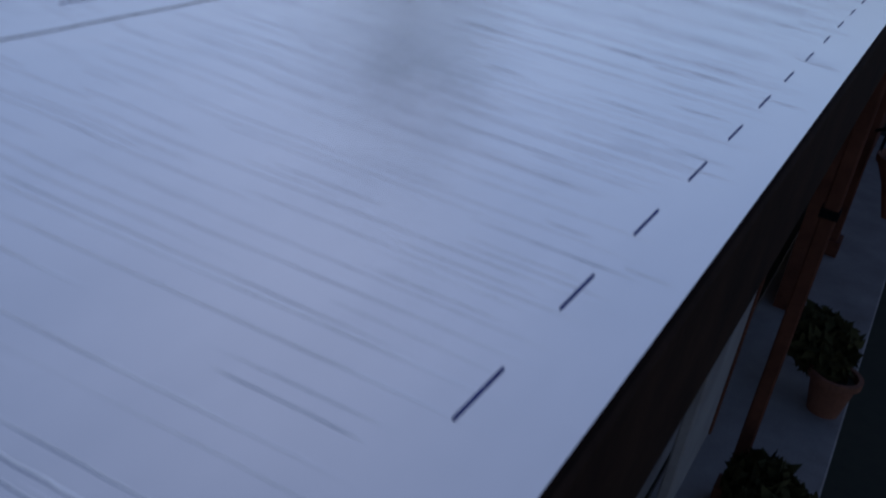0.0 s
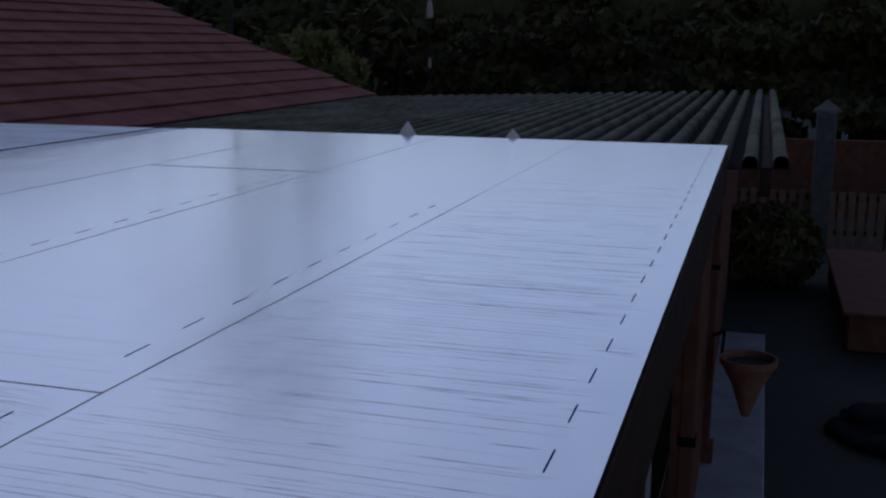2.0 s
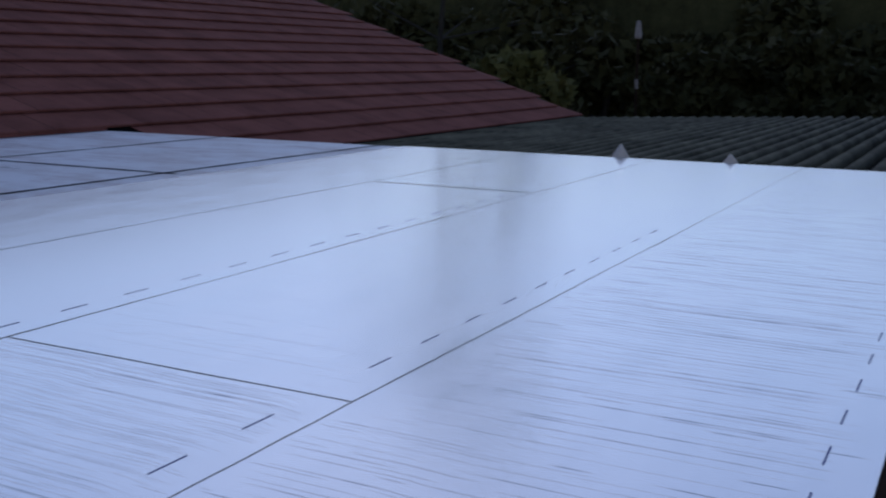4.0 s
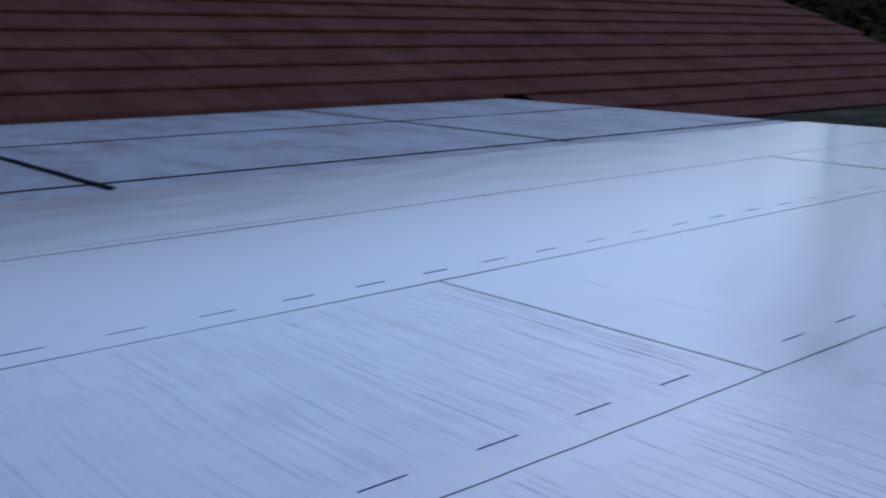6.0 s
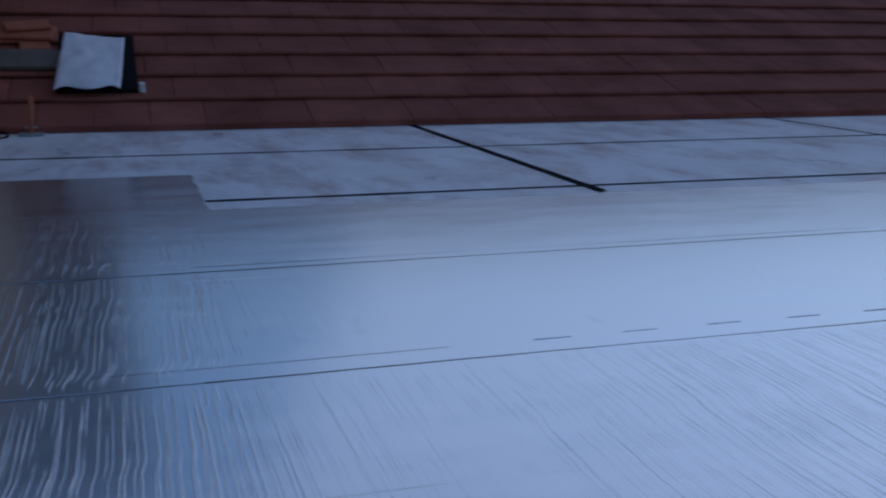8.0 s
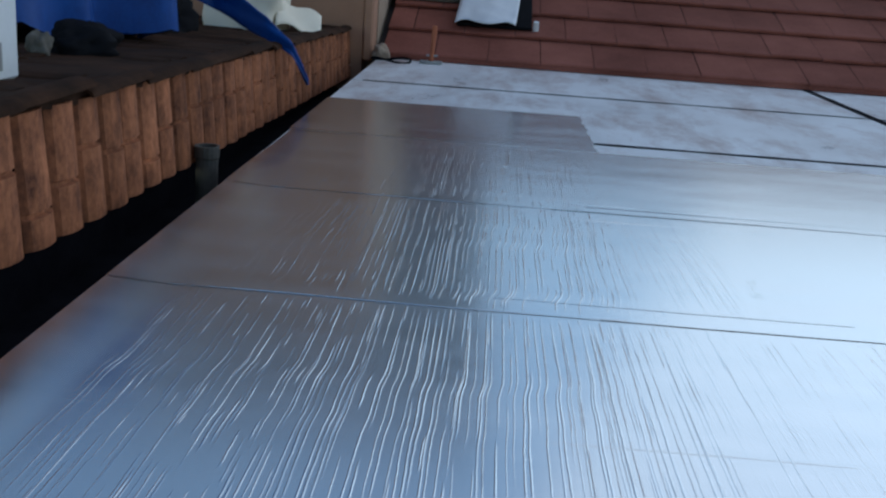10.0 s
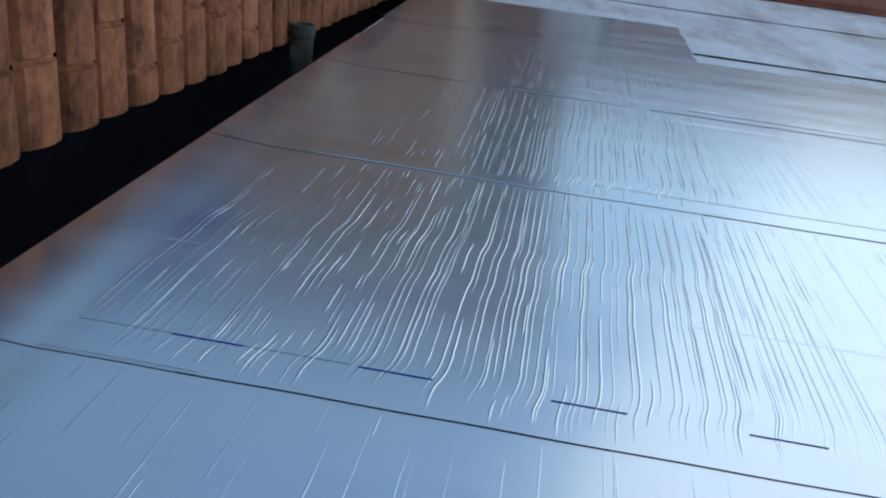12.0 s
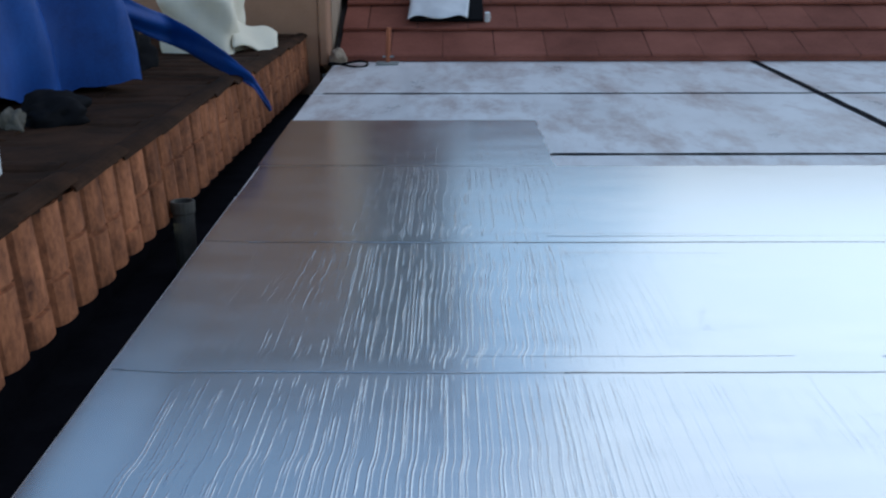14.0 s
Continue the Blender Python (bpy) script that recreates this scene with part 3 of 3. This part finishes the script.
for k in range(15):
    ob = new("edge_tile", ridge)
    ob.parent = clay
    ob.matrix_parent_inverse = clay_inv
    ob.matrix_basis = Matrix.Translation((RIDGE_X + 0.010 + rng.uniform(-0.010, 0.010), 0.62 + k * 0.385, surf(0.62 + k * 0.385) - 0.004 + rng.uniform(0, 0.012))) @ Matrix.Rotation(math.pi / 2 + rng.uniform(-0.03, 0.03), 4, "Z")
flat = mesh_of(barrel(0.36, 0.155, 0.030, 0.012), "pantile", MOSSY)
for k in range(35):
    for c in range(4):
        y = 0.70 + k * 0.165
        ob = new("pantile", flat)
        ob.parent = clay
        ob.matrix_parent_inverse = clay_inv
        ob.matrix_basis = Matrix.Translation((RIDGE_X - 0.05 - c * 0.30, y + rng.uniform(-0.008, 0.008), surf(y) - 0.012 + rng.uniform(0, 0.008) + 0.004 * c)) @ Matrix.Rotation(math.pi + rng.uniform(-0.05, 0.05), 4, "Z") @ Matrix.Rotation(rng.uniform(-0.03, 0.01), 4, "Y")
# neighbour's wall, coloured black to give the shade under the eaves
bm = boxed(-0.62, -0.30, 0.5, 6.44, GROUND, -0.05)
thing("wall_neighbour", bm, BITUMEN_AND_SHADE, "neighbour's wall under the clay eaves, coloured black for the gap's shade", "wall", kind="structure")
# black slab put in for the shade between the two roofs
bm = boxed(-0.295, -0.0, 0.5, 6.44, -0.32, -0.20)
thing("gap_shade", bm, BITUMEN_AND_SHADE, "black slab standing in for the shade between the two roofs", "gutter", kind="structure")

# pipe stub in the gap
bm = lathe([(0.0, 0.0), (0.034, 0.0), (0.034, 0.20), (0.038, 0.205), (0.038, 0.24), (0.030, 0.24), (0.028, 0.12), (0.0, 0.12)], 16)
stub = thing("pipe_stub", bm, LEAD, "short dull grey pipe stub in the gap under clay eaves", "pipe")
stub.location = (-0.125, 2.98, -0.20)
# ---- rendered wall closing the neighbour's roof ----
bm = boxed(-5.0, -0.10, 6.45, 6.65, -0.4, 1.85)
thing("wall_north", bm, RENDER, "terracotta-painted rendered wall behind the clay roof", "wall", kind="structure")
bm = boxed(-0.22, -0.03, 6.66, 9.6, -0.1, 1.85)
thing("wall_return", bm, CEMENT, "beige cement side of the rendered wall", "wall", kind="structure")
bm = boxed(-0.095, -0.035, 6.43, 6.65, -0.02, 1.85, 0.012)
thing("corner_trim", bm, RENDER, "worn rounded corner of the rendered wall", "trim", kind="structure")


# tall house out of direct view, added to darken the foil's reflection on the left
bm = boxed(-14.0, 0.75, 12.6, 18.0, GROUND, 5.2)
house = thing("house", bm, HOUSEPAINT, "tall plain grey-blue house, added out of view to darken the foil's reflection", "house", kind="structure")
part("roof", boxed(-14.4, 1.0, 12.3, 18.4, 5.2, 5.45, 0.03), TILE, house)


# ---- things lying on the clay roof ----
def tarp_body(u, v):
    """A heap of tarpaulin: steep crumpled sides, a ragged skirt and a rounded top."""
    a = u * 2 * math.pi
    th = v * math.pi / 2
    rad = max(0.0, math.cos(th)) ** 0.55
    flare = (1 - v) ** 3
    ruck = 1 + (0.10 + 0.06 * flare) * math.sin(5 * a + 2 * v) + (0.05 + 0.05 * flare) * math.sin(11 * a + 5 * v) + 0.10 * flare
    x = -1.225 + 0.60 * rad * math.cos(a) * ruck
    y = 3.656 + 0.47 * rad * math.sin(a) * ruck
    p = Vector((x * 6, y * 6, v * 3))
    push = (0.045 * noise.noise(p) - 0.05 * max(0.0, 0.25 - abs(noise.noise(p * 1.7)))) * (0.3 + math.sin(math.pi * min(1, v * 1.2)))
    x, y = x + push * math.cos(a) * 2, y + push * math.sin(a) * 2
    z = surf(y) + 0.014 + 1.05 * math.sin(th) ** 0.8 + (0.05 * max(0.0, math.sin(6 * a + 0.8)) + 0.05 * abs(noise.noise(Vector((6 * math.cos(a), 6 * math.sin(a), 1))))) * (1 - v) ** 2
    return (x, y, z)


tarp = thing("blue_tarpaulin", grid_bm(120, 26, tarp_body), BLUE, "crumpled bright blue tarpaulin heaped on the mossy clay roof", "tarpaulin")
smooth(tarp)


def tail(u, v):
    """The tail of the tarpaulin: a narrowing folded strip that hangs over the eaves."""
    p = [Vector((-0.758, 4.07, 0.578)), Vector((-0.658, 4.216, 0.534)), Vector((-0.495, 4.384, 0.427)), Vector((-0.364, 4.328, 0.36)), Vector((-0.221, 4.227, 0.31)), Vector((-0.111, 4.193, 0.226)), Vector((-0.082, 4.44, 0.074))]
    wide = (0.10, 0.12, 0.13, 0.115, 0.09, 0.065, 0.022)
    k = min(u * 6, 5.9999)
    i, f = int(k), k - int(k)
    c = p[i].lerp(p[i + 1], f)
    w = wide[i] + (wide[i + 1] - wide[i]) * f
    bulge = 0.014 * (1 - u) * math.sin(v * math.pi) + 0.008 * math.sin(14 * u + 9 * v)
    return c + Vector((bulge, 0.15 * (v - 0.5) * w - bulge, (0.5 - v) * w + 0.006 * math.sin(17 * u)))


smooth(thicken(part("tail", grid_bm(36, 10, tail), BLUE, tarp), 0.004))


def heap(name, at, size, mat, label, category, seed, lumps=2.2, group=""):
    """A soft crumpled bundle resting on its base."""
    bm = bmesh.new()
    bmesh.ops.create_icosphere(bm, subdivisions=4, radius=1.0)
    for v in bm.verts:
        n = noise.noise(v.co * lumps * 0.6 + Vector((seed, 0, 0))) + 0.22 * noise.noise(v.co * lumps * 1.6 + Vector((0, seed, 0)))
        crease = abs(noise.noise(v.co * 3.1 + Vector((seed, seed, 0))))
        k = 1 + 0.55 * n - 0.16 * max(0.0, 1 - crease / 0.12)
        c = v.co * k
        v.co = Vector((at[0] + c.x * size[0], at[1] + c.y * size[1], at[2] + max(c.z, -0.55) * size[2] + 0.55 * size[2]))
    return smooth(thing(name, bm, mat, label, category, group))


def sack(u, v):
    """The soft upright sides and top of a half-collapsed white sack."""
    a = u * 2 * math.pi
    q = (abs(math.cos(a)) ** 6 + abs(math.sin(a)) ** 6) ** (-1 / 6)
    k = 1.0 if v < 0.75 else max(0.02, 1 - ((v - 0.75) / 0.25) ** 1.5)
    sag = 0.012 * math.sin(5 * a + 9 * v) + 0.02 * noise.noise(Vector((math.cos(a) * 2, math.sin(a) * 2, v * 3)))
    x = -0.568 + (0.19 + sag) * q * math.cos(a) * k
    y = 5.369 + (0.18 + sag) * q * math.sin(a) * k
    z = surf(5.369) + 0.005 + 0.302 * min(1.0, v / 0.75) + 0.012 * noise.noise(Vector((x * 9, y * 9, 1))) * (v > 0.3)
    return (x, y, z)


sack_ob = thing("white_sack", grid_bm(56, 18, sack), CLOTH, "half-collapsed off-white sack on the mossy clay roof", "sack")
smooth(sack_ob)


def sack_flap(u, v):
    p = Vector((-0.389, 5.201, 0.388)).lerp(Vector((-0.198, 5.448, 0.27)), u)
    w = 0.16 * (1 - 0.5 * u)
    return p + Vector((-0.03 * v, 0.18 * v, -w * (1 - v) * 0.9 + 0.02 * math.sin(6 * u + 3 * v)))


smooth(thicken(part("flap", grid_bm(14, 10, sack_flap), CLOTH, sack_ob), 0.008))
heap("black_heap", (-0.758, 4.518, surf(4.518) + 0.005), (0.13, 0.18, 0.12), BLACKBAG, "black plastic bag tucked under the tarpaulin", "bag", 5.0)
# low black heap added to give the shade of the gap by the tarpaulin
heap("black_heap", (-0.54, 3.06, surf(3.06) + 0.005), (0.11, 0.13, 0.065), BLACKBAG, "small black heap standing in for the dark gap beside the tarpaulin", "bag", 8.0)
# flat carton with a crumpled rag on top
carton = empty("carton", (-0.658, 5.369, surf(5.369) + 0.354), "white carton with a blue band on a white sack", "box")
for nm, b, mt in (("body", boxed(-0.15, 0.15, -0.12, 0.14, -0.042, 0.0, 0.004), PLASTIC), ("blue_band", boxed(-0.10, 0.13, -0.1225, 0.1425, -0.030, -0.008, 0.002), BLUE), ("lid", boxed(-0.16, 0.16, -0.13, 0.15, 0.001, 0.009, 0.003), PLASTIC)):
    part(nm, b, mt, carton)
heap("white_rag", (-0.534, 5.392, surf(5.369) + 0.363), (0.11, 0.10, 0.10), CLOTH, "crumpled white rag on a carton", "rag", 12.0, 2.8)
roll = empty("paper_roll", (-0.646, 5.324, surf(5.369) + 0.364), "white paper roll standing on a carton", "roll")
part("body", tube(bmesh.new(), (0, 0, 0), (0.015, 0, 0.12), 0.030, 0.028, 16), PAPER, roll)
# white tub at the near side
tub = empty("plastic_tub", (-0.402, 2.121, surf(2.121) + 0.012), "white plastic tub standing on the mossy clay roof", "tub")
part("body", box(bmesh.new(), -0.12, 0.05, -0.13, 0.12, 0.0, 0.20, 0.012), PLASTIC, tub)
part("rim", box(bmesh.new(), -0.128, 0.058, -0.138, 0.128, 0.19, 0.205, 0.004), PLASTIC, tub)
part("label_patch", boxed(0.0505, 0.052, -0.03, 0.03, 0.03, 0.09), STEEL, tub, "grey smudged label")
heap("torn_wrapper", (-0.590, 2.883, surf(2.883) + 0.012), (0.035, 0.045, 0.045), PLANK, "torn pale wrapper beside the tarpaulin", "wrapper", 21.0, 3.0)


# ---- on the tiled slope and in its corner ----
def sheet_of_paper(u, v):
    x, s = 0.50 + 0.40 * u - 0.05 * (1 - v), 0.42 + 0.95 * v
    h = 0.090 + 0.016 * noise.noise(Vector((u * 4, v * 5, 3))) + 0.02 * math.sin(3 * u + 2 * v)
    if v < 0.05:
        s += 0.03 * math.sin(9 * u)
    return slope(x, s, h)


smooth(thicken(thing("white_sheet", grid_bm(18, 24, sheet_of_paper), PAPER, "creased white sheet lying on the tiled slope", "sheet"), 0.003))
bm = bmesh.new()
box(bm, 0, 0.50, 0, 0.95, 0.0, 0.022, 0.004)
bmesh.ops.transform(bm, matrix=Matrix.Translation(slope(0.46, 0.47, 0.046)) @ tilt, verts=bm.verts)
thing("dark_board", bm, BLACKBAG, "dark thin board under a white sheet on the tiles", "board")
bm = bmesh.new()
box(bm, 0, 0.60, 0, 0.30, 0.0, 0.03, 0.005)
bmesh.ops.transform(bm, matrix=Matrix.Translation(slope(-0.02, 0.84, 0.046)) @ tilt, verts=bm.verts)
thing("grey_board", bm, PLANK, "weathered grey board lying on the tiled slope", "board")
pile = empty("loose_tiles", slope(0.02, 1.14, 0.046), "loose orange-red clay tiles piled on the slope", "tiles")
for dx, ds, dh, w, l, turn in ((0.0, 0.16, 0.0, 0.44, 0.26, 0.05), (0.04, 0.18, 0.026, 0.36, 0.24, -0.08), (0.20, 0.0, 0.0, 0.20, 0.15, 0.12), (0.10, 0.24, 0.052, 0.30, 0.16, 0.2)):
    ob = part("tile", boxed(0, w, 0, l, 0.0, 0.024, 0.008), ORANGE, pile)
    ob.matrix_local = Matrix.Translation((dx, ds * CY - dh * SZ, ds * SZ + dh * CY)) @ tilt @ Matrix.Rotation(turn, 4, "Z")
bm = bmesh.new()
tube(bm, slope(0.985, 0.50, 0.03), slope(0.985, 0.50, 0.10), 0.022, 0.018)
thing("small_bottle", bm, PLASTIC, "small white bottle beside a white sheet", "bottle")
# wire loop and clamp in the corner
bm = bmesh.new()
pts = [Vector((0.10 + 0.12 * math.cos(a), 6.30 + 0.07 * math.sin(a), 0.012 + 0.012 * math.sin(2 * a))) for a in [i * 2 * math.pi / 18 for i in range(19)]]
for a, b in zip(pts, pts[1:]):
    tube(bm, a, b, 0.007, seg=6)
thing("wire_loop", bm, BLACKBAG, "loop of dark wire on the bare boards", "wire")
clamp = empty("clamp", (0.34, 6.36, 0.0), "small rusty clamp standing on the bare boards", "clamp")
part("base", boxed(-0.07, 0.07, -0.03, 0.03, 0.0, 0.018, 0.004), STEEL, clamp)
part("stem", tube(bmesh.new(), (0.0, 0, 0.012), (0.012, 0, 0.23), 0.015, seg=8), ORANGE, clamp)
part("screw", tube(bmesh.new(), (-0.03, 0, 0.05), (0.04, 0, 0.05), 0.007, seg=8), STEEL, clamp)
heap("cement_lump", (0.02, 6.42, 0.0), (0.05, 0.05, 0.06), CEMENT, "cement lump in the corner of the boards", "rubble", 15.0)


# ---- pale stones at the far end ----
def stone(at, w, h, seed):
    bm = bmesh.new()
    bmesh.ops.create_icosphere(bm, subdivisions=3, radius=1.0)
    for v in bm.verts:
        k = 1 + 0.22 * noise.noise(v.co * 1.7 + Vector((seed, 0, 0)))
        t = max(0.12, 1 - 0.55 * (v.co.z + 1) / 2 * 1.5)
        v.co = Vector((v.co.x * w * 0.7 * t * k, v.co.y * w * t * k, (v.co.z + 1) / 2 * h))
    ob = thing("pale_stone", bm, STONE, "pale pinkish stone standing on the ribbed sheets", "stone", "weights at the roof end")
    ob.location = at
    return ob


stone((7.68, 2.04, -0.160), 0.125, 0.245, 1.0)
stone((7.68, 1.33, -0.140), 0.12, 0.195, 4.0)

# ---- garden below ----
for x, y, w, z in ((5.35, 0.03, 0.032, GROUND), (8.9, 0.12, 0.075, GROUND)):
    bm = boxed(x - w, x + w, y - w, y + w, z, -0.31, 0.008)
    p = thing("timber_post", bm, POSTWOOD, "red-brown timber post standing on the terrace", "post", "posts under the roof edge")
    part("foot", boxed(x - w - 0.03, x + w + 0.03, y - w - 0.03, y + w + 0.03, z, z + 0.12, 0.006), POSTWOOD, p)
    part("strap", boxed(x - w - 0.006, x + w + 0.006, y - w - 0.006, y + w + 0.006, -1.02, -0.98, 0.002), BLACKBAG, p, "black iron strap")
bm = boxed(4.2, 4.9, 0.16, 0.20, -1.9, -0.31, 0.006)
panel = thing("side_panel", bm, WALLPAINT, "dirty white panel with a red-brown edge strip", "panel")
part("edge_strip", boxed(4.901, 4.94, 0.15, 0.21, -1.9, -0.31, 0.004), POSTWOOD, panel)


def cone_pot(at, r, h):
    ob = empty("hanging_pot", at, "cone-shaped terracotta pot hanging on a post bracket", "plant pot")
    part("pot", lathe([(0.004, -h), (0.03, -h + 0.01), (r * 0.55, -h * 0.45), (r * 0.95, -0.05), (r, -0.05), (r * 1.03, 0.0), (r * 0.93, 0.0), (r * 0.86, -0.06), (0.0, -0.07)]), TERRACOTTA, ob)
    part("soil", lathe([(0.0, -0.045), (r * 0.9, -0.05)]), SOIL, ob)
    bm = bmesh.new()
    tube(bm, (0.36, 0.30, 0.02), (0.28, 0.18, 0.10), 0.012)
    tube(bm, (0.28, 0.18, 0.10), (0.02, r * 0.95, -0.02), 0.012)
    part("bracket", bm, BLACKBAG, ob, "black iron bracket")
    return ob


cone_pot((8.50, -0.20, -1.56), 0.195, 0.44)
def clay_pot(x, y, k, seed, leaf, label):
    """A round pot, k times the common size, with a plant leaning out of it by leaf."""
    p = empty("clay_pot", (x, y, GROUND), label, "plant pot", "pots on the terrace")
    part("pot", lathe([(r * k, z * k) for r, z in ((0.0, 0.0), (0.13, 0.0), (0.19, 0.30), (0.22, 0.31), (0.22, 0.37), (0.18, 0.37), (0.17, 0.3), (0.0, 0.3))]), TERRACOTTA, p)
    part("soil", lathe([(0.0, 0.33 * k), (0.10 * k, 0.325 * k), (0.175 * k, 0.31 * k)]), SOIL, p)
    c = Vector((x, y, GROUND + 0.42 * k)) + Vector(leaf)
    ob = leaves("plant", LEAF, [(tuple(c), (0.20, 0.20, 0.16)), (tuple(c + Vector((0.12, 0.06, 0.03))), (0.15, 0.16, 0.12)), ((x, y + 0.03, GROUND + 0.36 * k), (0.08, 0.10, 0.08))], 1900, 0.04, seed, "", "", parent=p)
    ob.matrix_parent_inverse = Matrix.Translation((x, y, GROUND)).inverted()


clay_pot(6.55, -0.24, 0.66, 3, (0.16, 0.12, 0.02), "orange terracotta pot with a dark bushy plant on the terrace")
clay_pot(4.95, -0.16, 0.66, 4, (0.0, 0.0, 0.06), "terracotta pot hidden under a dark plant on the terrace")
bm = boxed(12.2, 15.6, -2.6, -1.15, GROUND, -2.12, 0.02)
bed = thing("raised_bed", bm, POSTWOOD, "red-brown timber raised bed in the yard", "planter")
part("top_board", boxed(12.15, 15.65, -2.65, -1.10, -2.12, -2.08, 0.01), POSTWOOD, bed)
heap("dark_cover", (9.9, -1.36, GROUND - 0.06), (0.5, 0.48, 0.12), BLACKBAG, "black plastic cover lying on the yard", "cover", 31.0)
shrub = empty("garden_shrub", (15.0, -0.3, GROUND), "dense dark shrub beside the fence", "shrub")
shrub_inv = Matrix.Translation(shrub.location).inverted()
bm = bmesh.new()
for a in range(6):
    tube(bm, (15.0, -0.3, GROUND - 0.05), (15.0 + 0.5 * math.cos(a), -0.3 + 0.4 * math.sin(a), GROUND + 0.6), 0.03, 0.012, 6)
part("stems", bm, BARK, shrub).matrix_parent_inverse = shrub_inv
leaves("foliage", LEAF, [((15.2, -0.45, -2.0), (0.8, 0.6, 0.55)), ((14.6, -0.15, -1.8), (0.5, 0.45, 0.45))], 5000, 0.07, 9, "", "", parent=shrub).matrix_parent_inverse = shrub_inv
# fence
fence = empty("fence", (18.0, -3.0, GROUND), "brown wooden picket fence behind the yard", "fence")
inv = Matrix.Translation(fence.location).inverted()
bm0 = boxed(-0.012, 0.012, -0.05, 0.05, 0.0, 0.88, 0.004)
picket = mesh_of(bm0, "picket", FENCEWOOD)
for k in range(70):
    ob = new("picket", picket)
    ob.parent = fence
    ob.matrix_parent_inverse = inv
    ob.location = (18.0, 0.45 - k * 0.145, GROUND + rng.uniform(-0.02, 0.0))
for z in (GROUND + 0.2, GROUND + 0.74):
    ob = part("rail", boxed(18.02, 18.07, -9.8, 0.55, z, z + 0.08, 0.004), TIMBER, fence)
    ob.matrix_parent_inverse = inv
for k in range(5):
    ob = part("fence_post", boxed(18.03, 18.13, 0.3 - k * 2.4, 0.4 - k * 2.4, GROUND, GROUND + 0.92, 0.006), TIMBER, fence)
    ob.matrix_parent_inverse = inv
bm = boxed(21.5, 21.8, -14, 0.8, GROUND, -1.15)
thing("wall_garden", bm, POSTWOOD, "dark red-brown garden wall beyond the fence", "wall", kind="structure")
bm = boxed(17.72, 18.03, -1.26, -0.98, GROUND, -0.42, 0.015)
pier = thing("gate_pier", bm, LEAD, "grey weathered gate pier with a grey pointed cap", "pier")
part("cap", lathe([(0.2, 0.0), (0.2, 0.04), (0.05, 0.16), (0.0, 0.2)], 4), PLANK, pier).location = (17.87, -1.12, -0.42)

# ---- trees behind ----
rs = random.Random(11)


def tree(at, height, spread, mat, seed, count, label, narrow=1.0, stout=0.05):
    t = empty("tree", at, label, "tree", "trees behind the roofs")
    inv = Matrix.Translation(at).inverted()
    r = random.Random(seed)
    bm = bmesh.new()
    p, rad = Vector(at), stout * height
    blobs = []
    for i in range(5):
        q = p + Vector((r.uniform(-0.15, 0.15), r.uniform(-0.15, 0.15), height * 0.17))
        tube(bm, p, q, rad, rad * 0.78, 9)
        for _ in range(3):
            a = r.uniform(0, 2 * math.pi)
            reach = spread * (0.95 - 0.14 * i) * r.uniform(0.6, 1.0)
            e = q + Vector((math.cos(a) * reach, math.sin(a) * reach * narrow, height * r.uniform(0.02, 0.16)))
            tube(bm, q, e, rad * 0.4, rad * 0.1, 6)
            blobs.append((tuple(e), (spread * 0.42, spread * 0.42 * narrow, height * 0.10)))
        p, rad = q, rad * 0.78
    blobs.append((tuple(p), (spread * 0.4, spread * 0.4 * narrow, height * 0.12)))
    ob = part("trunk", bm, BARK, t)
    ob.matrix_parent_inverse = inv
    ob = leaves("crown", mat, blobs, count, 0.16, seed, "", "", parent=t)
    ob.matrix_parent_inverse = inv
    return t


tree((22.3, 11.1, GROUND), 10.5, 3.4, LEAF, 5, 1000, "tall sparse dark evergreen tree behind the tiled roof", 1.0, 0.009)
tree((20.0, 8.5, GROUND), 3.1, 1.6, OLIVE, 6, 9000, "low olive-green leafy tree beside the tiled roof")
for k in range(9):
    tree((25 + rs.uniform(-1.5, 2.5), 8.5 - k * 2.6, GROUND), rs.uniform(3.1, 3.7), 1.9, LEAF, 20 + k, 6000, "dark leafy garden tree in the shade behind the roofs")
blobs = [((58 + rs.uniform(-2, 2), 45 - k * 2.3, GROUND + rs.uniform(1.0, 5.8)), (2.4, 2.6, 1.8)) for k in range(38)]
leaves("far_woods", LEAF, blobs, 42000, 0.42, 77, "dark woods closing the view behind the gardens", "woods", "stuff")
bm = grid_bm(90, 4, lambda u, v: (62 + 1.5 * math.sin(9 * u), 60 - 110 * u, GROUND + (7.4 + 0.5 * noise.noise(Vector((u * 40, 0, 3)))) * v))
thicken(thing("backdrop", bm, LEAF, "dark wooded bank behind the trees", "bank", kind="structure"), 0.5)
# pale lamp on a pole among the trees
lamp = empty("garden_lamp", (22.4, 6.6, GROUND), "pale lamp on a thin pole among dark trees", "lamp")
part("pole", tube(bmesh.new(), (0, 0, 0), (0, 0, 3.75), 0.03, 0.022), TIMBER, lamp)
part("shade", lathe([(0.02, 3.95), (0.05, 3.88), (0.075, 3.62), (0.065, 3.58), (0.01, 3.58)], 16), LAMPWHITE, lamp, "white enamel shade")
part("sleeve", tube(bmesh.new(), (0, 0, 2.55), (0, 0, 2.75), 0.035, 0.035), LAMPWHITE, lamp)
